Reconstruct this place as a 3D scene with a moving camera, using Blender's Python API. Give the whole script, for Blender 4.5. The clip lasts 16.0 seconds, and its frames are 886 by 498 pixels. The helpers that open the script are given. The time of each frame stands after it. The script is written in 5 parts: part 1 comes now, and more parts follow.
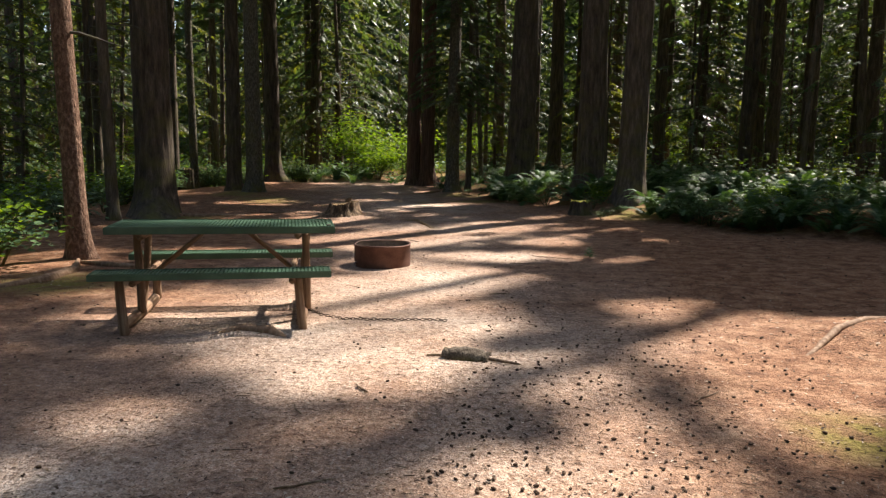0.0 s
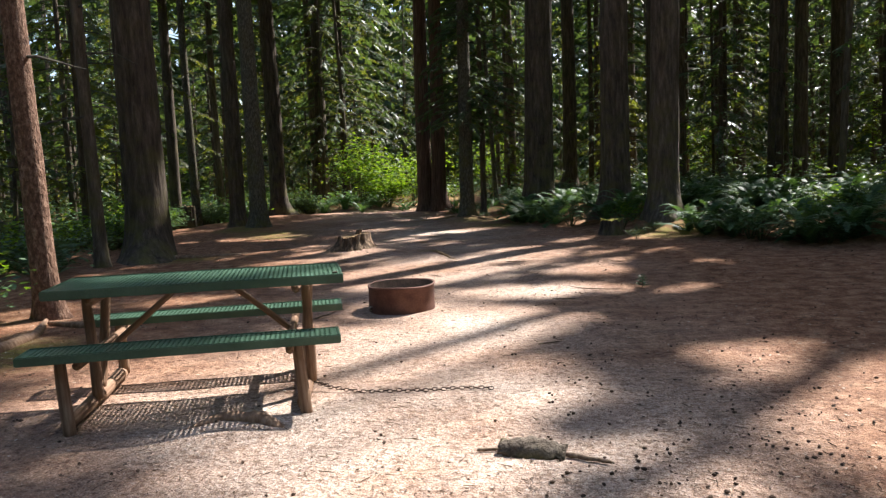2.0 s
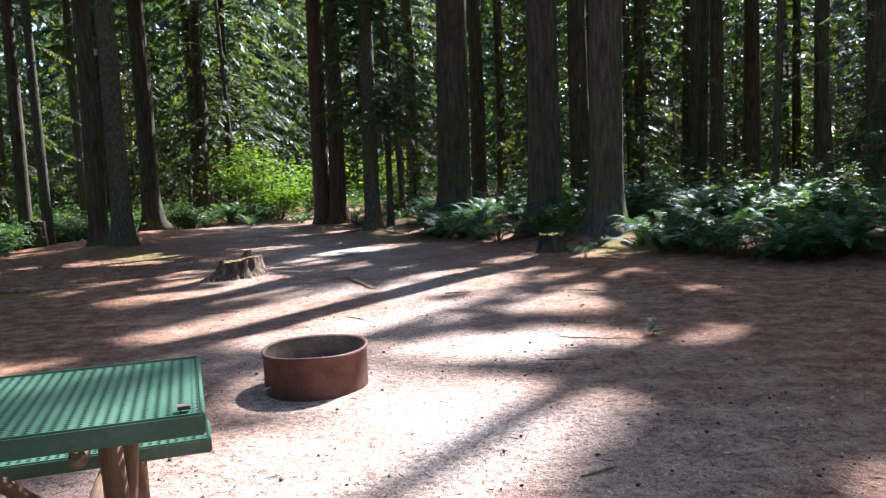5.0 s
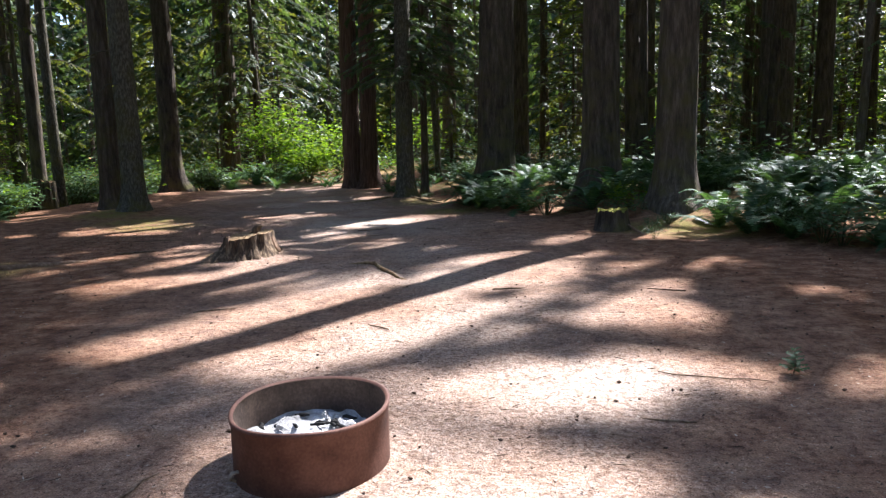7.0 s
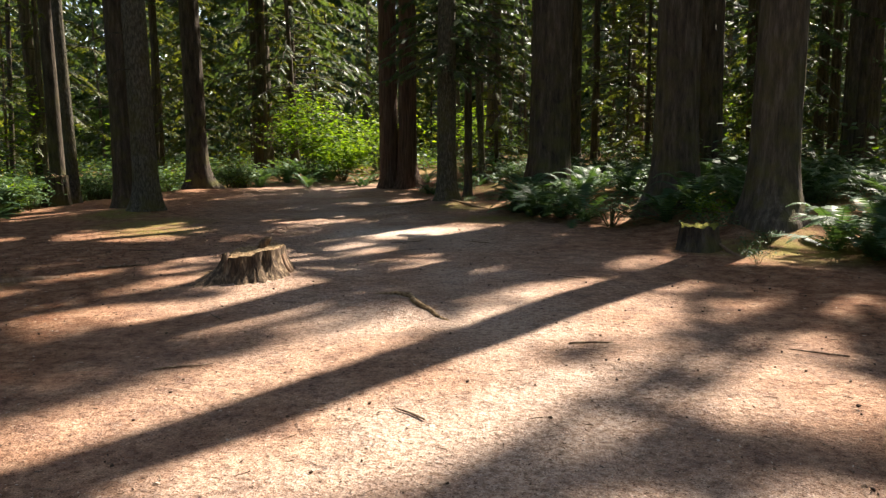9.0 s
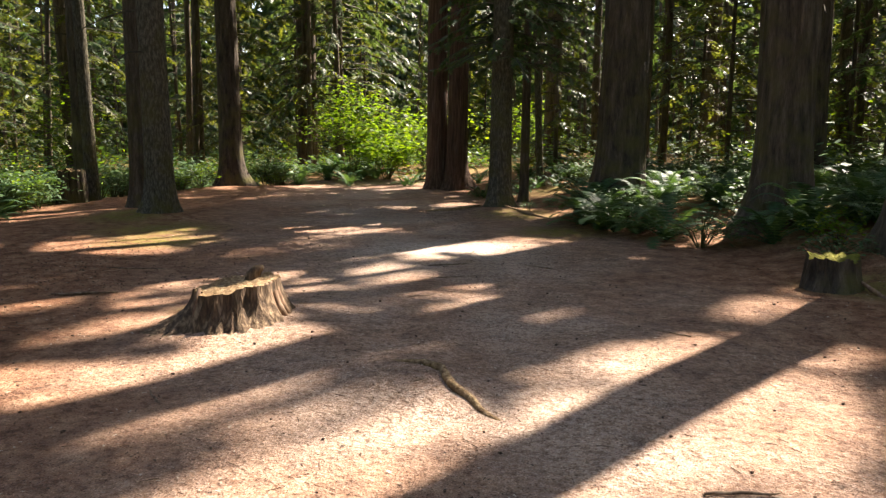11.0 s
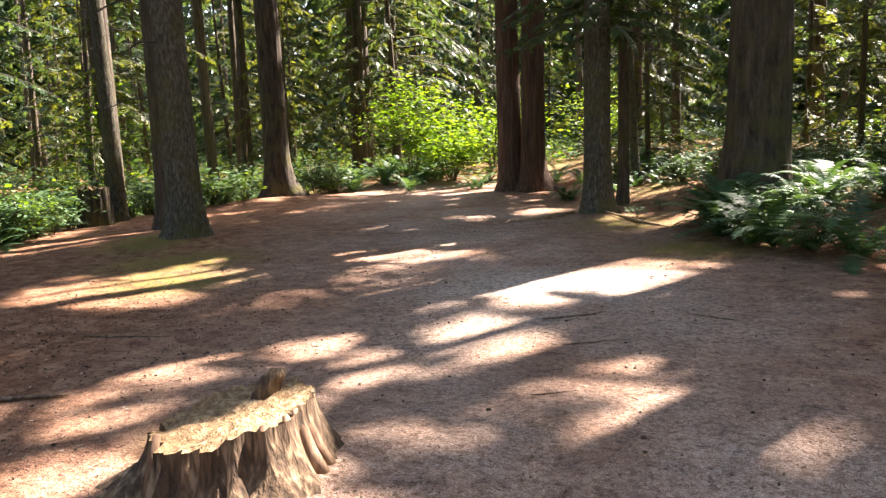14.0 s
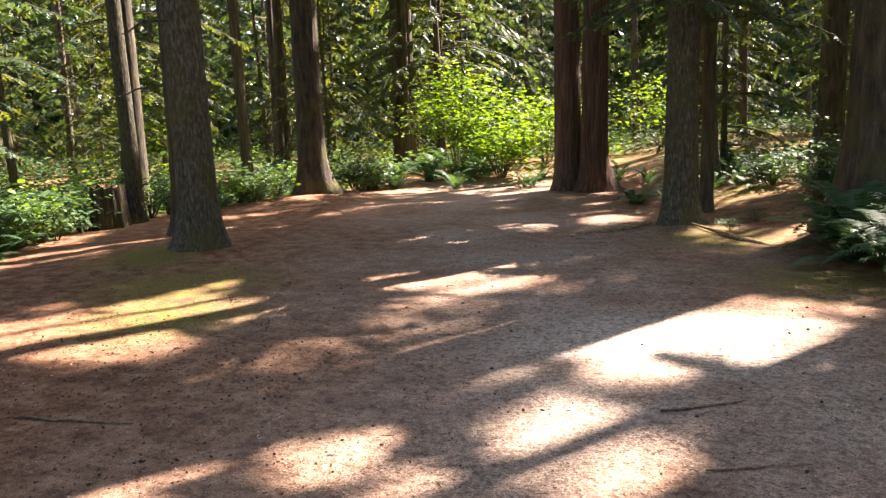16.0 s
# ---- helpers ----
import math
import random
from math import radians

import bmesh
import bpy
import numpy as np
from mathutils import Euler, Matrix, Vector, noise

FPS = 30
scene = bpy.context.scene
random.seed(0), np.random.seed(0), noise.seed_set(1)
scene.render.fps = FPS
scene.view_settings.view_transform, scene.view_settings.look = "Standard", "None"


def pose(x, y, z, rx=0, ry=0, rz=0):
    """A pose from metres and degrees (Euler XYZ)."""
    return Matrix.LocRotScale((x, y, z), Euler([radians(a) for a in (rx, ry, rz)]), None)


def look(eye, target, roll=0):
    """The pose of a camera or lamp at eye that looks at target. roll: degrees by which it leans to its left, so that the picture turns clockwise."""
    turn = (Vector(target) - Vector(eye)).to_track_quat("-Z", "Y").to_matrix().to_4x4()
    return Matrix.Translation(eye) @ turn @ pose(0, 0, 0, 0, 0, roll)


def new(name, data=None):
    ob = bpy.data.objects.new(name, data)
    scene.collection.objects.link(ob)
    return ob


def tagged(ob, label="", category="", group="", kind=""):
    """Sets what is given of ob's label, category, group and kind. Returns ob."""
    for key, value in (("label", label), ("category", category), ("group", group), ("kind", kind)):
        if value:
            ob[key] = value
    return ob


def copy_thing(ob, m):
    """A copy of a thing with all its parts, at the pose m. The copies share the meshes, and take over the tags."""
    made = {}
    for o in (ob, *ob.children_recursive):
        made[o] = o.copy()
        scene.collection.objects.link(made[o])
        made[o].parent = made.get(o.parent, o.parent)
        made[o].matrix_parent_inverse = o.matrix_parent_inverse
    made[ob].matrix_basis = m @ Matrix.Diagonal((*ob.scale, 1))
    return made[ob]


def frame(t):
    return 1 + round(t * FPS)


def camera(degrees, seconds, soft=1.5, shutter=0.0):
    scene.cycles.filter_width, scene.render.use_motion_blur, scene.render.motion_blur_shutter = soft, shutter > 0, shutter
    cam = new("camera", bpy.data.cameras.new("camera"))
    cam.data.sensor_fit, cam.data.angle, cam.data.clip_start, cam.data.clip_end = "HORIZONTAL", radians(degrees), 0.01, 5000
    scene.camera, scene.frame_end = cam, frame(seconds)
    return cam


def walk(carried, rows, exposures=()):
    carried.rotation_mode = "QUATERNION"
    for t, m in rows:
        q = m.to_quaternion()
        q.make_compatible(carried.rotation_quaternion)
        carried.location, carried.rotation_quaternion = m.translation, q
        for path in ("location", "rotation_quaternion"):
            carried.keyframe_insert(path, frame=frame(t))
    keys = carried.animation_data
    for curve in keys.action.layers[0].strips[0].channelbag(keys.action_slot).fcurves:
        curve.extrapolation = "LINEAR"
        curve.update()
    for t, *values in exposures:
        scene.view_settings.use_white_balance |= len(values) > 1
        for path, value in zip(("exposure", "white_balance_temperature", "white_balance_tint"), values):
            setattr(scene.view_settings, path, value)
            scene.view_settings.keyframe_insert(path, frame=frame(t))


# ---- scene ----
cam = camera(60.5, 16.0, 1.35)
PATH = [
    (0, (2.033, 0.071, 1.358), (1.739, 2.033, 1.104), 0.8),
    (0.5, (1.961, 0.338, 1.364), (1.664, 2.303, 1.138), -1.5),
    (1, (1.92, 0.689, 1.348), (1.619, 2.658, 1.161), -0.7),
    (1.5, (1.807, 1.044, 1.328), (1.49, 3.01, 1.14), -0.0),
    (2, (1.656, 1.426, 1.332), (1.331, 3.39, 1.14), -2.2),
    (2.5, (1.56, 1.852, 1.304), (1.275, 3.82, 1.095), -2.5),
    (3, (1.422, 2.249, 1.301), (1.192, 4.226, 1.101), -1.8),
    (3.5, (1.252, 2.65, 1.309), (1.109, 4.634, 1.108), -3.2),
    (4, (1.162, 3.086, 1.31), (1.047, 5.073, 1.11), -2.0),
    (4.5, (1.035, 3.518, 1.287), (0.934, 5.507, 1.1), -3.1),
    (4.7, (0.986, 3.749, 1.287), (0.921, 5.741, 1.115), -3.2),
    (6.8, (0.786, 5.633, 1.361), (0.724, 7.614, 1.09), 0.8),
    (7, (0.766, 5.825, 1.352), (0.634, 7.802, 1.077), -1.5),
    (7.5, (0.731, 6.251, 1.371), (0.561, 8.225, 1.096), -2.6),
    (8, (0.659, 6.747, 1.305), (0.467, 8.717, 1.018), -1.1),
    (10.5, (0.324, 9.228, 1.408), (0.035, 11.19, 1.15), -0.6),
    (11, (0.265, 9.768, 1.37), (-0.097, 11.714, 1.082), 0.3),
    (11.5, (0.112, 10.197, 1.38), (-0.288, 12.134, 1.08), -1.3),
    (12, (-0.012, 10.657, 1.357), (-0.439, 12.595, 1.105), -0.8),
    (12.5, (-0.166, 11.091, 1.36), (-0.655, 13.014, 1.112), -0.7),
    (13, (-0.324, 11.53, 1.386), (-0.794, 13.459, 1.142), -2.2),
    (13.5, (-0.416, 11.935, 1.396), (-0.899, 13.859, 1.137), -1.1),
    (14, (-0.655, 12.311, 1.354), (-1.166, 14.222, 1.06), -2.3),
    (14.5, (-0.802, 12.755, 1.354), (-1.324, 14.665, 1.071), -2.5),
    (15, (-0.929, 13.17, 1.407), (-1.478, 15.068, 1.096), -1.2),
    (15.5, (-1.098, 13.573, 1.438), (-1.672, 15.456, 1.084), -0.8),
    (16, (-1.247, 13.908, 1.461), (-1.861, 15.784, 1.141), -2.0),
]
walk(cam, [(t, look(eye, target, roll)) for t, eye, target, roll in PATH],
     [(0, 1.4, 7000, 13), (1.5, 1.55, 6450, 12), (2.5, 1.72, 6200, 13), (4, 2.1, 5450, 14), (7, 1.9, 5800, 14), (8, 1.7, 6700, 12), (11, 2.15, 7300, 15), (12, 2.5, 7200, 17), (13, 2.87, 6900, 19), (16, 2.82, 7100, 20)])

# ---- world and sun ----
SUN_EL, SUN_AZ = radians(48.0), math.atan2(0.56, 0.83)   # azimuth from +y towards +x
SUN = Vector((math.sin(SUN_AZ) * math.cos(SUN_EL), math.cos(SUN_AZ) * math.cos(SUN_EL), math.sin(SUN_EL)))
SUN_AZ_X, SUN_AZ_Y = math.sin(SUN_AZ), math.cos(SUN_AZ)
world = bpy.data.worlds.new("world")
scene.world = world
world.use_nodes = True
wt = world.node_tree
sky = wt.nodes.new("ShaderNodeTexSky")
sky.sky_type = "NISHITA"
sky.sun_disc = False
sky.sun_elevation, sky.sun_rotation = SUN_EL, SUN_AZ
sky.air_density, sky.dust_density = 1.0, 2.0
wt.nodes["Background"].inputs["Strength"].default_value = 0.09
wt.links.new(sky.outputs["Color"], wt.nodes["Background"].inputs["Color"])
lamp = bpy.data.lights.new("sun", "SUN")
lamp.energy, lamp.angle, lamp.color = 5.0, radians(0.7), (1.0, 0.95, 0.88)
sun = new("sun", lamp)
sun.matrix_world = look(SUN * 60, (0, 0, 0))


# ---- materials ----
def material(name, stops, scale=(1, 1, 1), size=6.0, rough=0.8, bump=0.3, fine=60.0, thin=0.0, glow=(1.5, 1.4, 0.5), metal=0.0, spec=0.3, by_object=0.0, by_island=0.0, dist=0.02, moss=0.0):
    """Noise at two scales through a colour ramp, with relief; thin: share of light let through leaves."""
    m = bpy.data.materials.new(name)
    m.use_nodes = True
    nt, N = m.node_tree, m.node_tree.nodes
    L = nt.links.new
    b = N["Principled BSDF"]
    b.inputs["Roughness"].default_value = rough
    b.inputs["Metallic"].default_value = metal
    b.inputs["Specular IOR Level"].default_value = spec
    co, mp = N.new("ShaderNodeTexCoord"), N.new("ShaderNodeMapping")
    mp.inputs["Scale"].default_value = scale
    L(co.outputs["Object"], mp.inputs["Vector"])
    n1, n2, add = N.new("ShaderNodeTexNoise"), N.new("ShaderNodeTexNoise"), N.new("ShaderNodeMath")
    n1.inputs["Scale"].default_value, n1.inputs["Detail"].default_value = size, 4
    n2.inputs["Scale"].default_value, n2.inputs["Detail"].default_value = fine, 3
    L(mp.outputs["Vector"], n1.inputs["Vector"])
    L(mp.outputs["Vector"], n2.inputs["Vector"])
    add.operation = "MULTIPLY_ADD"
    L(n2.outputs["Fac"], add.inputs[0])
    add.inputs[1].default_value = 0.5
    L(n1.outputs["Fac"], add.inputs[2])
    fac = add.outputs[0]
    if by_object or by_island:
        src = N.new("ShaderNodeObjectInfo").outputs["Random"] if by_object else N.new("ShaderNodeNewGeometry").outputs["Random Per Island"]
        more = N.new("ShaderNodeMath")
        more.operation = "MULTIPLY_ADD"
        L(src, more.inputs[0])
        more.inputs[1].default_value = by_object or by_island
        L(fac, more.inputs[2])
        sub = N.new("ShaderNodeMath")
        sub.operation = "SUBTRACT"
        L(more.outputs[0], sub.inputs[0])
        sub.inputs[1].default_value = (by_object or by_island) / 2
        fac = sub.outputs[0]
    ramp = N.new("ShaderNodeValToRGB")
    e = ramp.color_ramp.elements
    while len(e) < len(stops):
        e.new(0.5)
    for k, c in enumerate(stops):
        e[k].position = 0.45 + 0.6 * k / max(1, len(stops) - 1)
        e[k].color = (*c, 1)
    L(fac, ramp.inputs["Fac"])
    colour = ramp.outputs["Color"]
    if moss:
        patch, low, cut, cover = N.new("ShaderNodeTexNoise"), N.new("ShaderNodeSeparateXYZ"), N.new("ShaderNodeMapRange"), N.new("ShaderNodeMixRGB")
        patch.inputs["Scale"].default_value, patch.inputs["Detail"].default_value = 3.0, 6
        L(co.outputs["Object"], patch.inputs["Vector"])
        L(co.outputs["Object"], low.inputs["Vector"])
        reach, share = N.new("ShaderNodeMapRange"), N.new("ShaderNodeMath")
        reach.inputs["From Max"].default_value, reach.inputs["To Min"].default_value, reach.inputs["To Max"].default_value = 3.5, 1.0, 0.25
        L(low.outputs["Z"], reach.inputs["Value"])
        cut.inputs["From Min"].default_value, cut.inputs["From Max"].default_value = 0.46, 0.66
        L(patch.outputs["Fac"], cut.inputs["Value"])
        share.operation = "MULTIPLY"
        L(cut.outputs["Result"], share.inputs[0])
        L(reach.outputs["Result"], share.inputs[1])
        scaled = N.new("ShaderNodeMath")
        scaled.operation = "MULTIPLY"
        L(share.outputs[0], scaled.inputs[0])
        scaled.inputs[1].default_value = moss
        L(scaled.outputs[0], cover.inputs["Fac"])
        L(colour, cover.inputs["Color1"])
        cover.inputs["Color2"].default_value = (0.115, 0.105, 0.030, 1)
        colour = cover.outputs["Color"]
    L(colour, b.inputs["Base Color"])
    if bump:
        bp = N.new("ShaderNodeBump")
        bp.inputs["Strength"].default_value, bp.inputs["Distance"].default_value = bump, dist
        L(add.outputs[0], bp.inputs["Height"])
        L(bp.outputs["Normal"], b.inputs["Normal"])
    if thin:
        tr, mix = N.new("ShaderNodeBsdfTranslucent"), N.new("ShaderNodeMixShader")
        hue = N.new("ShaderNodeMixRGB")
        hue.blend_type = "MULTIPLY"
        hue.inputs["Fac"].default_value = 1.0
        hue.inputs["Color2"].default_value = (*glow, 1)
        L(ramp.outputs["Color"], hue.inputs["Color1"])
        L(hue.outputs["Color"], tr.inputs["Color"])
        mix.inputs["Fac"].default_value = thin
        L(b.outputs["BSDF"], mix.inputs[1])
        L(tr.outputs["BSDF"], mix.inputs[2])
        L(mix.outputs[0], N["Material Output"].inputs["Surface"])
    return m


BARK = material("fir_bark", [(0.030, 0.023, 0.016), (0.086, 0.066, 0.048), (0.165, 0.132, 0.098)], (1, 1, 0.16), 14, 0.92, 0.9, 70, by_object=0.2, dist=0.03, moss=0.8)
BARK_RED = material("cedar_bark", [(0.045, 0.026, 0.018), (0.12, 0.072, 0.05), (0.20, 0.135, 0.10)], (1, 1, 0.07), 22, 0.92, 0.9, 80, by_object=0.15, dist=0.03)
BARK_PALE = material("scaly_bark", [(0.030, 0.026, 0.018), (0.090, 0.080, 0.057), (0.20, 0.18, 0.135)], (1, 1, 0.32), 34, 0.92, 1.0, 90, by_object=0.15, dist=0.03, moss=0.9)
BARK_SCALY = material("red_scaly_bark", [(0.045, 0.022, 0.014), (0.15, 0.082, 0.052), (0.31, 0.20, 0.14)], (1, 1, 0.5), 30, 0.92, 1.0, 90, dist=0.03)
DEAD = material("dead_branch_wood", [(0.03, 0.025, 0.02), (0.08, 0.07, 0.055), (0.12, 0.12, 0.07)], (1, 1, 1), 8, 0.95, 0.4)
NEEDLE = material("conifer_needles", [(0.034, 0.064, 0.034), (0.060, 0.102, 0.048), (0.095, 0.145, 0.065)], (1, 1, 1), 1.2, 0.42, 0, 9, thin=0.42, by_island=0.35)
# needles again, paler and yellower: sun on them is put into the colour
NEEDLE_Y = material("sun_coloured_needles", [(0.062, 0.082, 0.022), (0.10, 0.125, 0.03), (0.15, 0.17, 0.042)], (1, 1, 1), 1.2, 0.5, 0, 9, thin=0.5, by_island=0.4)
MAPLE = material("vine_maple_leaf", [(0.06, 0.12, 0.016), (0.10, 0.19, 0.02), (0.17, 0.25, 0.025)], (1, 1, 1), 2, 0.5, 0, 20, thin=0.55, glow=(1.9, 1.75, 0.5), by_island=0.4)
SALAL = material("shrub_leaf", [(0.035, 0.075, 0.035), (0.065, 0.125, 0.05), (0.10, 0.17, 0.07)], (1, 1, 1), 2, 0.52, 0, 20, thin=0.25, by_island=0.4, spec=0.3)
FERN = material("fern_green", [(0.035, 0.080, 0.038), (0.060, 0.125, 0.055), (0.10, 0.18, 0.08)], (1, 1, 1), 3, 0.5, 0, 20, thin=0.34, by_object=0.5, spec=0.25)
STEM = material("green_stem", [(0.05, 0.05, 0.02), (0.09, 0.09, 0.035)], size=9, rough=0.7, bump=0)
MOSS = material("moss", [(0.09, 0.09, 0.015), (0.19, 0.18, 0.03), (0.28, 0.25, 0.05)], (1, 1, 1), 14, 1.0, 0.8, 120)
STUMP = material("weathered_stump_wood", [(0.018, 0.012, 0.008), (0.105, 0.068, 0.041), (0.33, 0.235, 0.145)], (1, 1, 0.10), 26, 0.95, 0.9, 70)
DUFF = material("needle_duff", [(0.08, 0.045, 0.024), (0.27, 0.175, 0.09), (0.50, 0.375, 0.22)], (1, 1, 1), 34, 1.0, 1.0, 150)
LOG = material("weathered_log", [(0.09, 0.05, 0.028), (0.21, 0.125, 0.075), (0.33, 0.225, 0.15)], (1, 1, 0.12), 26, 0.8, 0.5, 90, by_object=0.1, dist=0.01)
GREEN = material("green_coated_steel", [(0.040, 0.085, 0.055), (0.058, 0.118, 0.077), (0.085, 0.158, 0.105)], size=5, rough=0.30, bump=0.12, fine=90, spec=0.5, dist=0.003)
RUST = material("rusty_steel", [(0.055, 0.024, 0.017), (0.115, 0.052, 0.036), (0.17, 0.085, 0.06)], size=7, rough=0.75, bump=0.35, fine=80, dist=0.006)
SOOT = material("sooty_steel", [(0.045, 0.034, 0.029), (0.12, 0.086, 0.068), (0.22, 0.155, 0.12)], size=6, rough=0.9, bump=0.3, fine=70, dist=0.006)
CHAIN = material("rusty_chain_steel", [(0.03, 0.018, 0.012), (0.07, 0.045, 0.032)], size=40, rough=0.6, bump=0.2, metal=0.4)
ASH = material("ash", [(0.14, 0.135, 0.13), (0.42, 0.41, 0.40), (0.72, 0.71, 0.70)], size=14, rough=1.0, bump=0.8, fine=90)
CHAR = material("charcoal", [(0.008, 0.008, 0.008), (0.03, 0.028, 0.026)], size=20, rough=0.9, bump=0.6)
CONE = material("fir_cone", [(0.035, 0.023, 0.016), (0.11, 0.07, 0.045)], size=60, rough=0.9, bump=0.5, by_island=0.4)
TWIG = material("dry_twig", [(0.05, 0.032, 0.022), (0.15, 0.10, 0.065), (0.30, 0.23, 0.16)], size=20, rough=0.9, bump=0.3, by_island=0.6)
CHIP = material("wood_chip", [(0.14, 0.09, 0.06), (0.30, 0.22, 0.16), (0.48, 0.40, 0.32)], size=20, rough=0.95, bump=0, by_island=0.6)


def ground_material():
    m = bpy.data.materials.new("forest_floor")
    m.use_nodes = True
    nt, N = m.node_tree, m.node_tree.nodes
    L = nt.links.new
    b = N["Principled BSDF"]
    b.inputs["Roughness"].default_value = 0.95
    b.inputs["Specular IOR Level"].default_value = 0.15
    co = N.new("ShaderNodeTexCoord")

    def noise_at(scale, detail=4.0):
        n = N.new("ShaderNodeTexNoise")
        n.inputs["Scale"].default_value, n.inputs["Detail"].default_value = scale, detail
        L(co.outputs["Object"], n.inputs["Vector"])
        return n.outputs["Fac"]

    def ramp_of(fac, *stops):
        r = N.new("ShaderNodeValToRGB")
        e = r.color_ramp.elements
        while len(e) < len(stops):
            e.new(0.5)
        for k, (p, c) in enumerate(stops):
            e[k].position, e[k].color = p, (*c, 1)
        L(fac, r.inputs["Fac"])
        return r.outputs["Color"]

    def mixed(fac, a, c, mode="MIX"):
        x = N.new("ShaderNodeMixRGB")
        x.blend_type = mode
        if isinstance(fac, float):
            x.inputs["Fac"].default_value = fac
        else:
            L(fac, x.inputs["Fac"])
        L(a, x.inputs["Color1"])
        L(c, x.inputs["Color2"])
        return x.outputs["Color"]

    broad, mid, grain, fine = noise_at(0.7), noise_at(5, 6), noise_at(48, 5), noise_at(120, 4)
    litter = ramp_of(mid, (0.3, (0.125, 0.056, 0.031)), (0.5, (0.235, 0.122, 0.070)), (0.72, (0.36, 0.22, 0.14)))
    dust_and_sun = ramp_of(grain, (0.3, (0.30, 0.23, 0.18)), (0.5, (0.54, 0.45, 0.375)), (0.7, (0.70, 0.625, 0.55)))
    moss = ramp_of(grain, (0.3, (0.09, 0.068, 0.020)), (0.6, (0.20, 0.165, 0.042)), (0.8, (0.31, 0.25, 0.08)))
    at1, at2 = N.new("ShaderNodeAttribute"), N.new("ShaderNodeAttribute")
    at1.attribute_name, at2.attribute_name = "dust_and_sun", "moss"
    w = N.new("ShaderNodeMath")
    w.operation = "MULTIPLY"
    L(at1.outputs["Fac"], w.inputs[0])
    L(ramp_of(broad, (0.35, (0.35, 0.35, 0.35)), (0.6, (1, 1, 1))), w.inputs[1])
    col = mixed(w.outputs[0], litter, dust_and_sun)
    speck = ramp_of(fine, (0.32, (0.20, 0.16, 0.14)), (0.42, (0.9, 0.88, 0.86)), (0.58, (1.0, 1.0, 1.0)), (0.68, (1.7, 1.65, 1.6)))
    col = mixed(1.0, col, speck, "MULTIPLY")
    clump = ramp_of(noise_at(21, 6), (0.36, (0.42, 0.36, 0.33)), (0.48, (0.95, 0.93, 0.92)), (0.66, (1.2, 1.2, 1.2)))
    col = mixed(0.6, col, clump, "MULTIPLY")
    mo = N.new("ShaderNodeMath")
    mo.operation = "MULTIPLY"
    L(at2.outputs["Fac"], mo.inputs[0])
    L(ramp_of(mid, (0.38, (0.25, 0.25, 0.25)), (0.55, (1, 1, 1))), mo.inputs[1])
    col = mixed(mo.outputs[0], col, moss)
    L(col, b.inputs["Base Color"])
    def raised(a, k, c):
        h = N.new("ShaderNodeMath")
        h.operation = "MULTIPLY_ADD"
        L(a, h.inputs[0])
        h.inputs[1].default_value = k
        L(c, h.inputs[2])
        return h.outputs[0]

    relief = raised(noise_at(17, 6), 1.3, raised(fine, 0.5, grain))
    bp = N.new("ShaderNodeBump")
    bp.inputs["Strength"].default_value, bp.inputs["Distance"].default_value = 0.9, 0.018
    L(relief, bp.inputs["Height"])
    L(bp.outputs["Normal"], b.inputs["Normal"])
    return m


# ---- tools for building ----
class Build:
    """Vertices and faces gathered for one mesh."""

    def __init__(self):
        self.v, self.f = [], []

    def add(self, verts, faces):
        n = len(self.v)
        self.v.extend(tuple(p) for p in verts)
        self.f.extend(tuple(i + n for i in f) for f in faces)

    def tube(self, pts, radii, seg=6, caps=True):
        pts = [Vector(p) for p in pts]
        rings = []
        side = None
        for i, p in enumerate(pts):
            d = (pts[min(i + 1, len(pts) - 1)] - pts[max(i - 1, 0)]).normalized()
            if side is None:
                side = d.cross(Vector((0.3, 0.2, 1)) if abs(d.z) < 0.8 else Vector((1, 0.1, 0))).normalized()
            side = (side - d * side.dot(d)).normalized()
            up = d.cross(side)
            rings.append([p + (side * math.cos(a) + up * math.sin(a)) * radii[i] for a in (2 * math.pi * k / seg for k in range(seg))])
        faces = [(i * seg + k, i * seg + (k + 1) % seg, (i + 1) * seg + (k + 1) % seg, (i + 1) * seg + k) for i in range(len(pts) - 1) for k in range(seg)]
        if caps:
            faces += [tuple(range(seg))[::-1], tuple((len(pts) - 1) * seg + k for k in range(seg))]
        self.add([q for r in rings for q in r], faces)

    def box(self, lo, hi, m=None):
        c = [Vector((x, y, z)) for x in (lo[0], hi[0]) for y in (lo[1], hi[1]) for z in (lo[2], hi[2])]
        if m is not None:
            c = [m @ p for p in c]
        self.add(c, [(0, 1, 3, 2), (4, 6, 7, 5), (0, 4, 5, 1), (2, 3, 7, 6), (0, 2, 6, 4), (1, 5, 7, 3)])

    def mesh(self, name, mat, smooth=False):
        me = bpy.data.meshes.new(name)
        me.from_pydata(self.v, [], self.f)
        me.materials.append(mat)
        if smooth:
            me.polygons.foreach_set("use_smooth", [True] * len(me.polygons))
        me.update()
        return me


def part(name, mesh, parent, label="", m=None):
    ob = new(name, mesh)
    ob.parent = parent
    if m is not None:
        ob.matrix_local = m
    if label:
        tagged(ob, label)
    return ob


def thing(name, m, label, category, group="", kind=""):
    ob = new(name)
    ob.empty_display_size = 0.2
    ob.matrix_world = m
    return tagged(ob, label, category, group, kind)


def smooth(a, b, x):
    t = min(1.0, max(0.0, (x - a) / (b - a)))
    return t * t * (3 - 2 * t)


